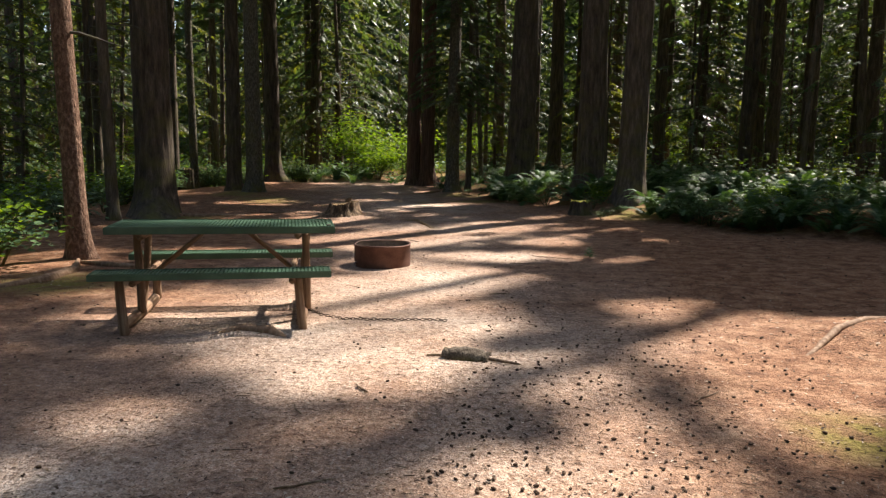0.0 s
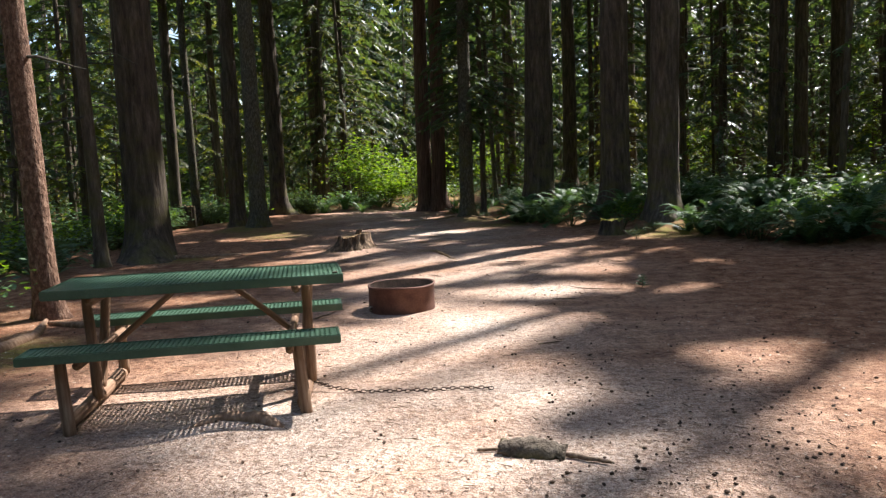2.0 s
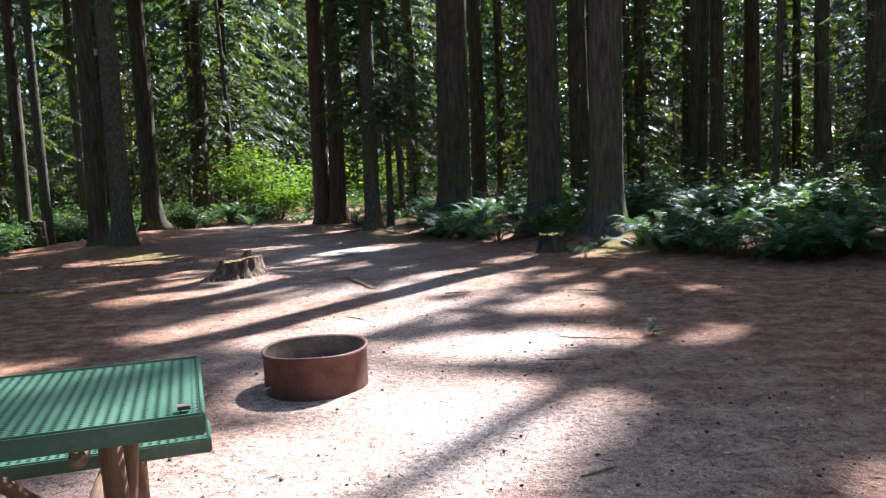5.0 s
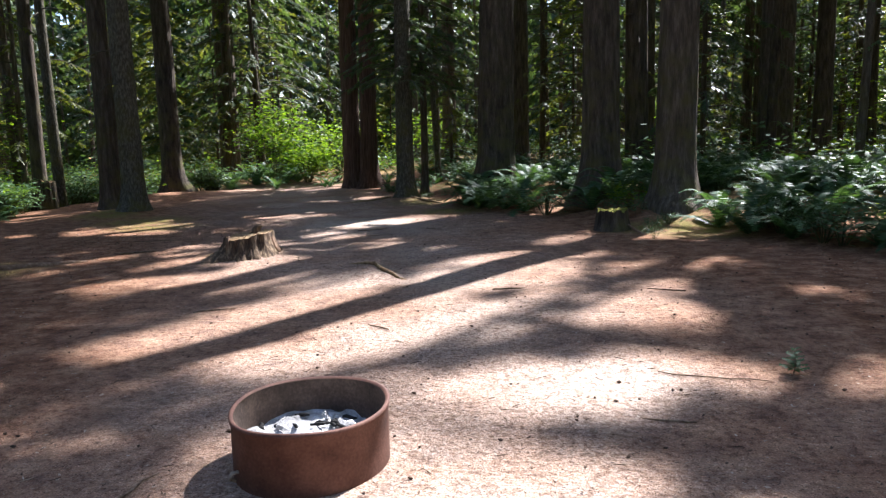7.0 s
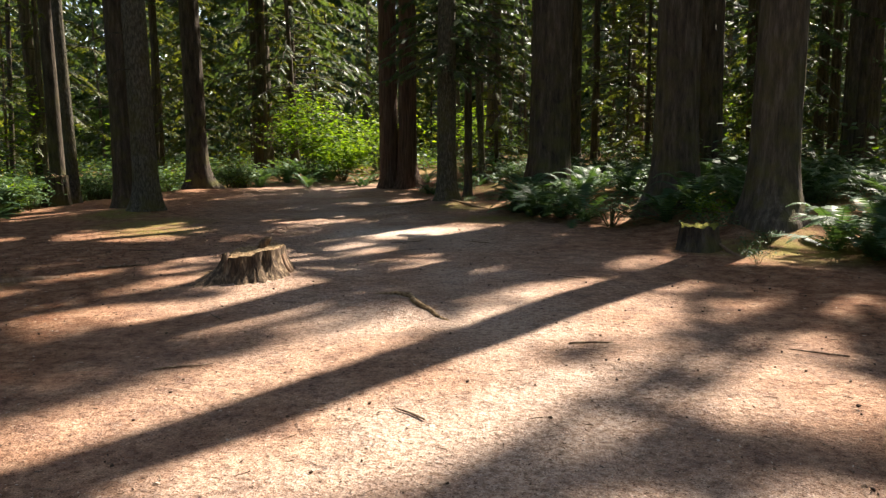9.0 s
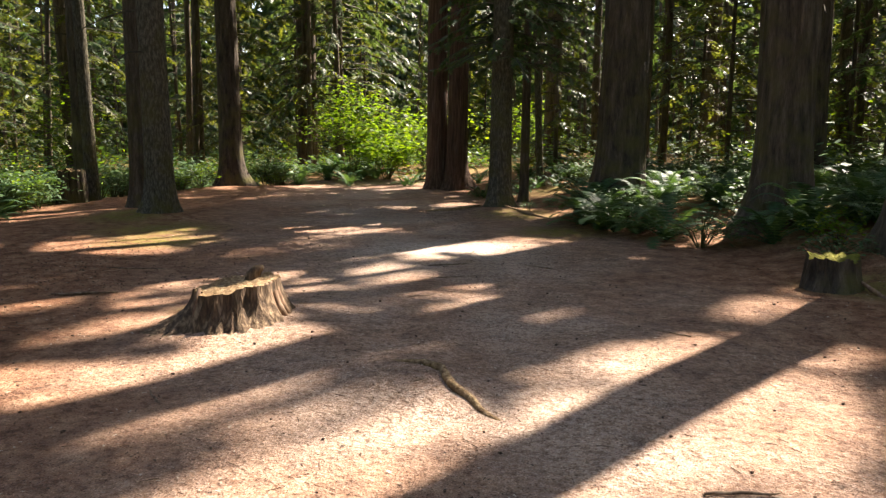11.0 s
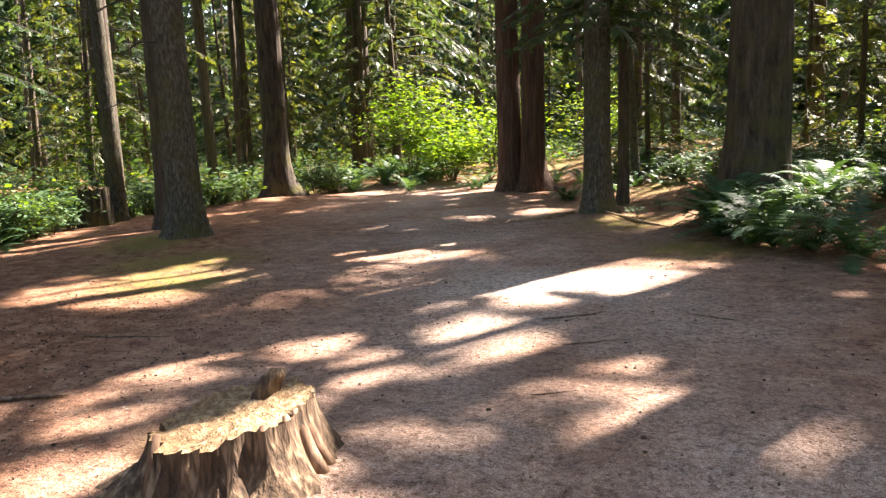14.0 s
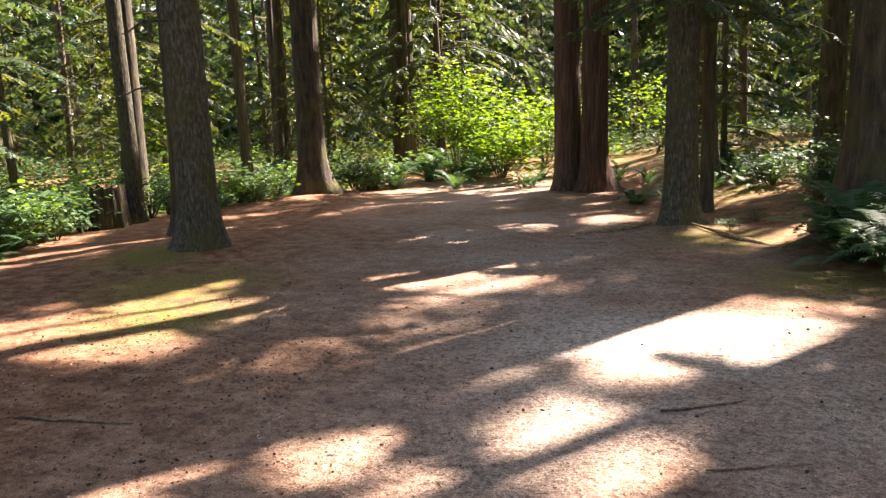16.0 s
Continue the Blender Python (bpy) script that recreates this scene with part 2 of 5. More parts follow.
def along(table, y):
    for (y0, x0), (y1, x1) in zip(table, table[1:]):
        if y <= y1:
            return x0 + (x1 - x0) * (y - y0) / (y1 - y0) if y > y0 else x0
    return table[-1][1]


# ---- the ground ----
RIGHT_EDGE = [(0, 9.0), (12.5, 8.0), (14.0, 5.6), (15.3, 4.4), (16.4, 3.8), (19.5, 1.5), (21.0, 0.4), (22.6, -0.5), (28.0, -2.4), (33.0, -3.5)]
LEFT_EDGE = [(0, -3.8), (6.7, -3.4), (9.0, -4.2), (14.0, -6.6), (21.0, -9.2), (24.0, -9.8), (29.0, -9.3), (32.0, -7.0)]
MOUNDS = [(-2.15, 14.8, 0.75, 0.10), (-0.55, 13.8, 0.30, 0.07), (-0.95, 14.05, 0.35, 0.05), (-0.35, 13.5, 0.2, 0.03), (3.6, 18.2, 0.9, 0.15), (-1.4, 24.4, 0.8, 0.10), (-7.2, 21.9, 0.9, 0.12), (-9.3, 29.1, 1.1, 0.12), (-0.2, 5.2, 0.25, 0.03), (5.2, 6.0, 1.1, 0.16), (4.2, 6.1, 0.4, 0.05)]
MOSSY = [(-6.0, 20.1, 0.9), (-5.3, 19.0, 0.7), (-0.1, 21.1, 0.7), (-0.9, 23.4, 0.7), (3.7, 17.0, 0.8), (2.8, 17.3, 0.5), (-2.9, 6.9, 0.6), (-5.3, 14.2, 0.7), (-7.3, 21.3, 0.7), (-0.4, 27.2, 0.8), (4.6, 3.4, 0.6), (3.6, 3.9, 0.35), (-2.5, 15.3, 0.35)]


def ground_z(x, y):
    z = 0.38 * smooth(0.0, 3.0, x - along(RIGHT_EDGE, y)) - 0.40 * smooth(0.0, 5.0, along(LEFT_EDGE, y) - x)
    z += 0.30 * smooth(31.0, 36.0, y)
    if abs(x) < 20 and -3 < y < 40:
        for mx, my, r, h in MOUNDS:
            d2 = ((x - mx) ** 2 + (y - my) ** 2) / (r * r)
            if d2 < 6:
                z += h * math.exp(-d2)
        z += 0.030 * noise.noise((x * 0.55, y * 0.55, 3.0)) + 0.012 * noise.noise((x * 2.3, y * 2.3, 7.0))
    return z


def build_ground():
    def axis(lo, hi, step, far):
        mid = list(np.arange(lo, hi + step / 2, step))
        out, s = [], step
        while not out or out[-1] < far:
            s *= 1.35
            out.append((out[-1] if out else 0) + s)
        return [lo - o for o in reversed(out)] + mid + [hi + o for o in out]

    xs, ys = axis(-9.5, 6.5, 0.085, 900), axis(0.8, 25.0, 0.085, 900)
    nx = len(xs)
    verts = [(x, y, ground_z(x, y)) for y in ys for x in xs]
    faces = [(j * nx + i, j * nx + i + 1, (j + 1) * nx + i + 1, (j + 1) * nx + i) for j in range(len(ys) - 1) for i in range(nx - 1)]
    me = bpy.data.meshes.new("ground")
    me.from_pydata(verts, [], faces)
    me.polygons.foreach_set("use_smooth", [True] * len(faces))
    v = np.array(verts)
    x, y = v[:, 0], v[:, 1]
    mid = np.interp(y, [0, 6, 12, 18, 24, 31], [1.5, 0.9, 0.3, -1.4, -3.8, -6.0])
    wide = np.interp(y, [0, 8, 20, 31], [1.6, 1.8, 2.4, 1.8])
    dust_and_sun = np.clip(1.25 - np.abs(x - mid) / wide * 0.8, 0, 1) * (y < 33) * 0.5
    # worn pale dust, plus paler colour painted in where sun patches fall
    for mx, my, r in ((0.7, 5.4, 1.9), (0.4, 7.8, 1.3), (0.0, 2.8, 1.0), (1.3, 10.0, 0.9), (-1.4, 18.8, 1.5)):
        dust_and_sun = np.maximum(dust_and_sun, np.exp(-(((x - mx) ** 2 + (y - my) ** 2) / (r * r))))
    moss = np.zeros(len(v))
    for mx, my, r in MOSSY:
        moss = np.maximum(moss, np.clip(1.4 - np.hypot(x - mx, y - my) / r, 0, 1))
    left = np.interp(y, [a for a, _ in LEFT_EDGE], [c for _, c in LEFT_EDGE])
    right = np.interp(y, [a for a, _ in RIGHT_EDGE], [c for _, c in RIGHT_EDGE])
    wild = np.maximum(np.maximum(left - x - 0.5, x - right - 0.5), y - 32.5)
    moss = np.maximum(moss, 0.75 * np.clip(wild / 3, 0, 1))
    for name, data in (("dust_and_sun", dust_and_sun), ("moss", moss)):
        me.attributes.new(name, "FLOAT", "POINT").data.foreach_set("value", data.astype(np.float32))
    me.materials.append(ground_material())
    tagged(new("ground", me), "reddish-brown dusty forest floor of needles and moss, paler at sun patches", "ground", kind="structure")


build_ground()


# ---- trees ----
def trunk_mesh(d, h, seed, seg=40, lean=(0.0, 0.0), flare=0.5, ridges=11, deep=0.035, mat=BARK, taper=0.75):
    """A tapered trunk with root flare and furrowed bark."""
    rnd = random.Random(seed)
    b = Build()
    zs = [-0.35, 0.0, 0.06, 0.13, 0.22, 0.33, 0.46, 0.62, 0.8, 1.0]
    step = 0.16 if seg >= 40 else 0.6
    while zs[-1] < min(7.5, h):
        zs.append(zs[-1] + step)
    while zs[-1] < h:
        zs.append(zs[-1] + 2.4)
    lobes = [(rnd.uniform(0, 6.28), rnd.uniform(0.5, 1.0)) for _ in range(rnd.randint(4, 6))]
    bow = rnd.uniform(-0.05, 0.05)
    for z in zs:
        r0 = d / 2 * (1 - taper * max(z, 0) / h)
        cx = lean[0] * z + bow * math.sin(z * 0.35)
        cy = lean[1] * z
        low = math.exp(-max(z, -0.1) / (0.32 * (d + 0.35)))
        for k in range(seg):
            a = 2 * math.pi * k / seg
            lobe = sum(w * max(0.0, math.cos(a - p)) ** 5 for p, w in lobes)
            r = r0 * (1 + flare * low * (0.35 + 0.75 * lobe))
            if seg >= 40:
                u = noise.noise((math.cos(a) * ridges * 0.5, math.sin(a) * ridges * 0.5, z * 0.9 + seed))
                w = noise.noise((math.cos(a) * ridges * 1.3, math.sin(a) * ridges * 1.3, z * 2.6 + seed))
                r *= 1 + deep * (1 - 2.6 * abs(u)) + deep * 0.5 * w
            b.v.append((cx + r * math.cos(a), cy + r * math.sin(a), z))
    n = len(zs)
    b.f = [(i * seg + k, i * seg + (k + 1) % seg, (i + 1) * seg + (k + 1) % seg, (i + 1) * seg + k) for i in range(n - 1) for k in range(seg)]
    b.f.append(tuple((n - 1) * seg + k for k in range(seg)))
    return b.mesh("trunk", mat, True)


def spray(b, p, d, up, size, n=4):
    """A feathery flat spray of needles."""
    side = d.cross(up).normalized()
    for k in range(n):
        t = k / n
        o = p + d * (size * t) - up * (size * 0.16 * t * t)
        q = p + d * (size * (t + 0.34)) - up * (size * 0.16 * t * t)
        w = size * 0.47 * (1 - 0.7 * t)
        for s in (1, -1):
            tip = o + side * (s * w) + d * (size * 0.30) - up * (size * 0.13)
            j = len(b.v)
            b.v += [tuple(o), tuple(tip), tuple(q)]
            b.f.append((j, j + 1, j + 2))


def bough(b, wood, root, az, length, rnd, droop=0.35, size=0.35, gaps=0.1, keep=None, rise=0.15, n=None, pairs=4):
    """One branch with sprays on both sides; wood gets its stem."""
    out = Vector((math.cos(az), math.sin(az), 0))
    pts = []
    steps = 4
    for i in range(steps + 1):
        t = i / steps
        pts.append(root + out * (length * t) + Vector((0, 0, length * (rise * t - droop * t * t))) + Vector((rnd.uniform(-1, 1), rnd.uniform(-1, 1), rnd.uniform(-1, 1))) * 0.03 * length * t)
    grown = steps + 1
    if keep:
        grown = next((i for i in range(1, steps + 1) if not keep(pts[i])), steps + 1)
    if grown > 1:
        wood.tube(pts[:grown], [0.009 + 0.007 * length * (1 - i / steps) for i in range(grown)], 3, False)
    count = n or max(4, int(length / size * 2.6))
    for i in range(count):
        t = 0.14 + 0.86 * (i + rnd.random()) / count
        if rnd.random() < gaps:
            continue
        k = min(steps - 1, int(t * steps))
        p = pts[k].lerp(pts[k + 1], t * steps - k)
        d0 = (pts[k + 1] - pts[k]).normalized()
        yaw = rnd.choice((-1, 1)) * rnd.uniform(0.35, 1.25)
        d = (Matrix.Rotation(yaw, 3, "Z") @ d0 + Vector((0, 0, rnd.uniform(-0.45, 0.05)))).normalized()
        up = Vector((rnd.uniform(-0.4, 0.4), rnd.uniform(-0.4, 0.4), 1))
        up = (up - d * up.dot(d)).normalized()
        ln = size * rnd.uniform(0.7, 1.35) * (1.15 - 0.45 * t)
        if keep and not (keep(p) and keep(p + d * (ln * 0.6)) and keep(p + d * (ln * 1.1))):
            continue
        spray(b, p, d, up, ln, pairs)


# ---- made-up openings in the unseen tree tops, set to light chosen floor spots ----
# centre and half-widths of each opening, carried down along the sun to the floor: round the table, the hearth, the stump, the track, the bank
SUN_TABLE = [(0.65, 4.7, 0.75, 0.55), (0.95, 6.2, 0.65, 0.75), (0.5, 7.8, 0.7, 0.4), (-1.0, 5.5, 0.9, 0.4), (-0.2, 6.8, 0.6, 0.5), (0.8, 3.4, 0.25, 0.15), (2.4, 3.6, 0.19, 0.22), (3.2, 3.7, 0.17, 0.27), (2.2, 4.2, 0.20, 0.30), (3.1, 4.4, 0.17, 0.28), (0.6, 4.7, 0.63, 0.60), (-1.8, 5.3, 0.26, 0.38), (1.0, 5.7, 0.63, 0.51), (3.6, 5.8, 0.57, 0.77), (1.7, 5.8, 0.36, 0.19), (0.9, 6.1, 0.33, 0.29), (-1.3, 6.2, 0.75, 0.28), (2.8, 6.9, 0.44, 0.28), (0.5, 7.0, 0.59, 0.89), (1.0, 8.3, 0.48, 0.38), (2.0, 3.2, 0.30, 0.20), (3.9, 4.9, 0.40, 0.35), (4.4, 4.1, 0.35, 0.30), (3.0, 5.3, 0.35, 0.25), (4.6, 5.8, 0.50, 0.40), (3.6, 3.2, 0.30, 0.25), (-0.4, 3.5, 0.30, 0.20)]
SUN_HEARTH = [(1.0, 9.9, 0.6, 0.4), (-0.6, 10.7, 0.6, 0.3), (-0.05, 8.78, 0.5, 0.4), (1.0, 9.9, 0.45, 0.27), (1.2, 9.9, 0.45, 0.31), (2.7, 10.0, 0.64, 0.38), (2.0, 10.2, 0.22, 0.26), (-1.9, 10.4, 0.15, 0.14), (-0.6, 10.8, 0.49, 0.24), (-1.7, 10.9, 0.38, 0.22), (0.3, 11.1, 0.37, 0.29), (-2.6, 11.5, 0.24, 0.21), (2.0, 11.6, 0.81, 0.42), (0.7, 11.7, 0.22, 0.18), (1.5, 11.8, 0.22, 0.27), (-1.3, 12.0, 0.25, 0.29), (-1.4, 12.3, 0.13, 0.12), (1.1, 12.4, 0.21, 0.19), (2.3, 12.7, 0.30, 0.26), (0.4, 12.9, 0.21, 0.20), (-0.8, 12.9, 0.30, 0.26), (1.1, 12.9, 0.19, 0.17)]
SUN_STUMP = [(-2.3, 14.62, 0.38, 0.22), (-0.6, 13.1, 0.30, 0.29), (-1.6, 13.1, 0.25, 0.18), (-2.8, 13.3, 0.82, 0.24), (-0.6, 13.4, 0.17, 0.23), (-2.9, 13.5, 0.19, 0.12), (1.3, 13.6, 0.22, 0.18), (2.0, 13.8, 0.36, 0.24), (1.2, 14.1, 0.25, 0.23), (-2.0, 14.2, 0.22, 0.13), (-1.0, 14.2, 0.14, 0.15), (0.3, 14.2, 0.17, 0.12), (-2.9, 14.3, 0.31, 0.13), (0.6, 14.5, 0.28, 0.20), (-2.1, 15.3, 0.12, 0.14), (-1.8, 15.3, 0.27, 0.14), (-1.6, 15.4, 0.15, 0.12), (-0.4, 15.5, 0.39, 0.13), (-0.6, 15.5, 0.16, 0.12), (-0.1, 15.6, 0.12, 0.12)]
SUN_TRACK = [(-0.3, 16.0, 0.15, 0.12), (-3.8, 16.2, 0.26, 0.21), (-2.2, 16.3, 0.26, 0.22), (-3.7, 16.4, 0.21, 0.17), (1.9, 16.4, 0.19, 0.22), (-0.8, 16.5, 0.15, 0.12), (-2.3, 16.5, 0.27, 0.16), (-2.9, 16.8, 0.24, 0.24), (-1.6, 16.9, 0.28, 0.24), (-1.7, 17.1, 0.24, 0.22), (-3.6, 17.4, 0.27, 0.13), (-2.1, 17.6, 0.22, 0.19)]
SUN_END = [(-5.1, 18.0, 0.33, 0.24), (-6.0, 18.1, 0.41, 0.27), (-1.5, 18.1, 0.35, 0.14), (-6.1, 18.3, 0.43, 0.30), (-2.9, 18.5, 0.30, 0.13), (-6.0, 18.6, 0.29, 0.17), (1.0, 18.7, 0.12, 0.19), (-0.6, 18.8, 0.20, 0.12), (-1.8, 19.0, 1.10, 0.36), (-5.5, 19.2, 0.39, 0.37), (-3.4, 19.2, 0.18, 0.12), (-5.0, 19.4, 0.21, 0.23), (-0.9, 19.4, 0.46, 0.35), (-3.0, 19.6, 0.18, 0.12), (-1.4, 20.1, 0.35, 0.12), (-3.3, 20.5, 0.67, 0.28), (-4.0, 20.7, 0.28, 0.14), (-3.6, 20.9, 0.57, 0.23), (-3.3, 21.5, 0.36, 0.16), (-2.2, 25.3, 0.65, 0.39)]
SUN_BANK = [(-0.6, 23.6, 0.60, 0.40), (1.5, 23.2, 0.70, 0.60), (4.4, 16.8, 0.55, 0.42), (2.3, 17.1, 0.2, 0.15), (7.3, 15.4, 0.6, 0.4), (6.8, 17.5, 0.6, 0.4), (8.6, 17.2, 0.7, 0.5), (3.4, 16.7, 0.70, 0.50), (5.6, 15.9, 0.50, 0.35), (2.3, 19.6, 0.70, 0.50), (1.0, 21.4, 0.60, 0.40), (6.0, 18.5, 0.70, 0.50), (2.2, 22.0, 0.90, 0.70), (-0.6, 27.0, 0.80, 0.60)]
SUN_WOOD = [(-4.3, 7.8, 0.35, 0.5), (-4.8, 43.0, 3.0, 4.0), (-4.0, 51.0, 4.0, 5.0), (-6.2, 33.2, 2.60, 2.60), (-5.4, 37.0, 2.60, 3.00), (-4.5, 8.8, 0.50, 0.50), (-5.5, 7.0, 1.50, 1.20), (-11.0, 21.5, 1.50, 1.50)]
# spots that keep their foliage, so that the floor there stays shaded
SHADE_SPOTS = [(-0.7, 3.9, 0.8, 0.6), (-1.9, 5.0, 0.5, 0.5), (2.6, 12.6, 0.8, 0.3), (2.0, 9.2, 0.8, 0.3), (0.4, 9.3, 0.5, 0.25), (1.6, 3.5, 0.15, 0.12), (1.2, 3.9, 0.40, 0.31), (2.8, 4.0, 0.13, 0.64), (-1.2, 4.6, 0.45, 0.57), (2.3, 6.3, 0.41, 0.57), (1.8, 7.0, 0.42, 0.46), (0.1, 7.9, 0.30, 0.24), (3.2, 8.9, 1.00, 0.43), (4.0, 9.6, 1.46, 1.70), (-0.9, 9.9, 0.24, 0.12), (1.4, 11.0, 0.44, 0.20), (2.4, 11.5, 0.51, 0.49), (-0.3, 12.9, 0.15, 0.37), (-0.7, 14.9, 0.60, 0.16), (-1.6, 15.0, 0.34, 0.15), (-1.5, 16.1, 0.59, 0.35), (0.1, 16.3, 0.27, 0.26), (0.1, 17.4, 0.59, 0.68), (-0.8, 17.5, 0.25, 0.40), (-3.5, 17.7, 0.68, 0.26), (1.6, 18.0, 0.90, 1.13), (-1.3, 18.1, 0.54, 0.18), (-3.2, 19.3, 0.18, 0.18), (-2.4, 22.1, 1.14, 0.84), (-2.4, 3.9, 1.30, 0.80), (-6.5, 24.5, 2.00, 1.30), (-2.5, 26.0, 2.50, 1.00), (5.5, 13.2, 2.20, 0.90)]


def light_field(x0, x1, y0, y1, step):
    """Where foliage is left out to let sun onto chosen spots: uneven, drawn out along the way of the light."""
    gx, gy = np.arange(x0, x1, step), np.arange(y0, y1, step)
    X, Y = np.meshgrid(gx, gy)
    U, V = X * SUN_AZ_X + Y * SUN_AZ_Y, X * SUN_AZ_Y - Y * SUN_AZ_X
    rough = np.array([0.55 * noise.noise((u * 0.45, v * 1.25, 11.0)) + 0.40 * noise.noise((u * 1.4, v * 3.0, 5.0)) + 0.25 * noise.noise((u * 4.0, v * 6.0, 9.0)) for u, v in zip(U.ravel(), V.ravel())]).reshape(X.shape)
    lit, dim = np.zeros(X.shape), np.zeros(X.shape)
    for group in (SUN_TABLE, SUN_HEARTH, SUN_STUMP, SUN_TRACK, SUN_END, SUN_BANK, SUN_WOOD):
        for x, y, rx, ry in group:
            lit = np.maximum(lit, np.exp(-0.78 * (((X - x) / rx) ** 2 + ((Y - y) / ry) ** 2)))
    for x, y, rx, ry in SHADE_SPOTS:
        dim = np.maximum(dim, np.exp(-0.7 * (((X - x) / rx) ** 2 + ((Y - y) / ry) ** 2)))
    # extra sun let in over the bank, along the trunk's shadow and over the floor
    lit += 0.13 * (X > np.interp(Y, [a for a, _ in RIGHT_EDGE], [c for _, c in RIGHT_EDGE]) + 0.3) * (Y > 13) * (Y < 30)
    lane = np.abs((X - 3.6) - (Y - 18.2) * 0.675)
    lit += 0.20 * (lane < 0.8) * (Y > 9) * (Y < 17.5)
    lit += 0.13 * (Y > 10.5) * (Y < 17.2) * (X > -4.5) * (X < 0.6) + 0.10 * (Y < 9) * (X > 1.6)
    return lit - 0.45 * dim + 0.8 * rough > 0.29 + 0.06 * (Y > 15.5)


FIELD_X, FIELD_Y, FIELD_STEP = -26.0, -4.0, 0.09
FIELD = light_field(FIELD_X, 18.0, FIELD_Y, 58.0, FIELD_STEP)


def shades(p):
    """Whether foliage is kept here: the crowns are uneven, with gaps cut to light the floor."""
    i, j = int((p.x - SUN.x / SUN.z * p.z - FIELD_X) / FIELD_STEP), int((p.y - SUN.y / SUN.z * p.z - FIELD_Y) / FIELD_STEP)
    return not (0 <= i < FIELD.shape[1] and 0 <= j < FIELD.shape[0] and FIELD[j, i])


def in_clearing(x, y):
    return -3 < y < 31.5 and along(LEFT_EDGE, y) < x < along(RIGHT_EDGE, y)


def crown_mesh(seed, base, top, radius, count, size=0.9, droop=0.3, origin=None, gaps=0.1, mat=NEEDLE, lean=(0, 0), rise=0.2, pairs=4):
    """The foliage and the boughs of a tree, widest in the lower third."""
    rnd = random.Random(seed)
    b, wood = Build(), Build()
    # trees given an origin lose the foliage that would shade the sun spots
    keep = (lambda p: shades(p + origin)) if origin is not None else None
    for i in range(count):
        t = (i + rnd.random()) / count
        z = base + (top - base) * t
        r = radius * (1 - t) ** 0.7 * min(1.0, 0.55 + t * 3) * rnd.uniform(0.7, 1.15) + 0.3
        bough(b, wood, Vector((lean[0] * z, lean[1] * z, z)), i * 2.4 + rnd.uniform(-0.5, 0.5), r, rnd, droop, size, gaps, keep, rise, None, pairs)
    return b.mesh("crown", mat), wood.mesh("branchwork", DEAD)


BIG = "tall fir with dark furrowed bark rising from the forest floor"
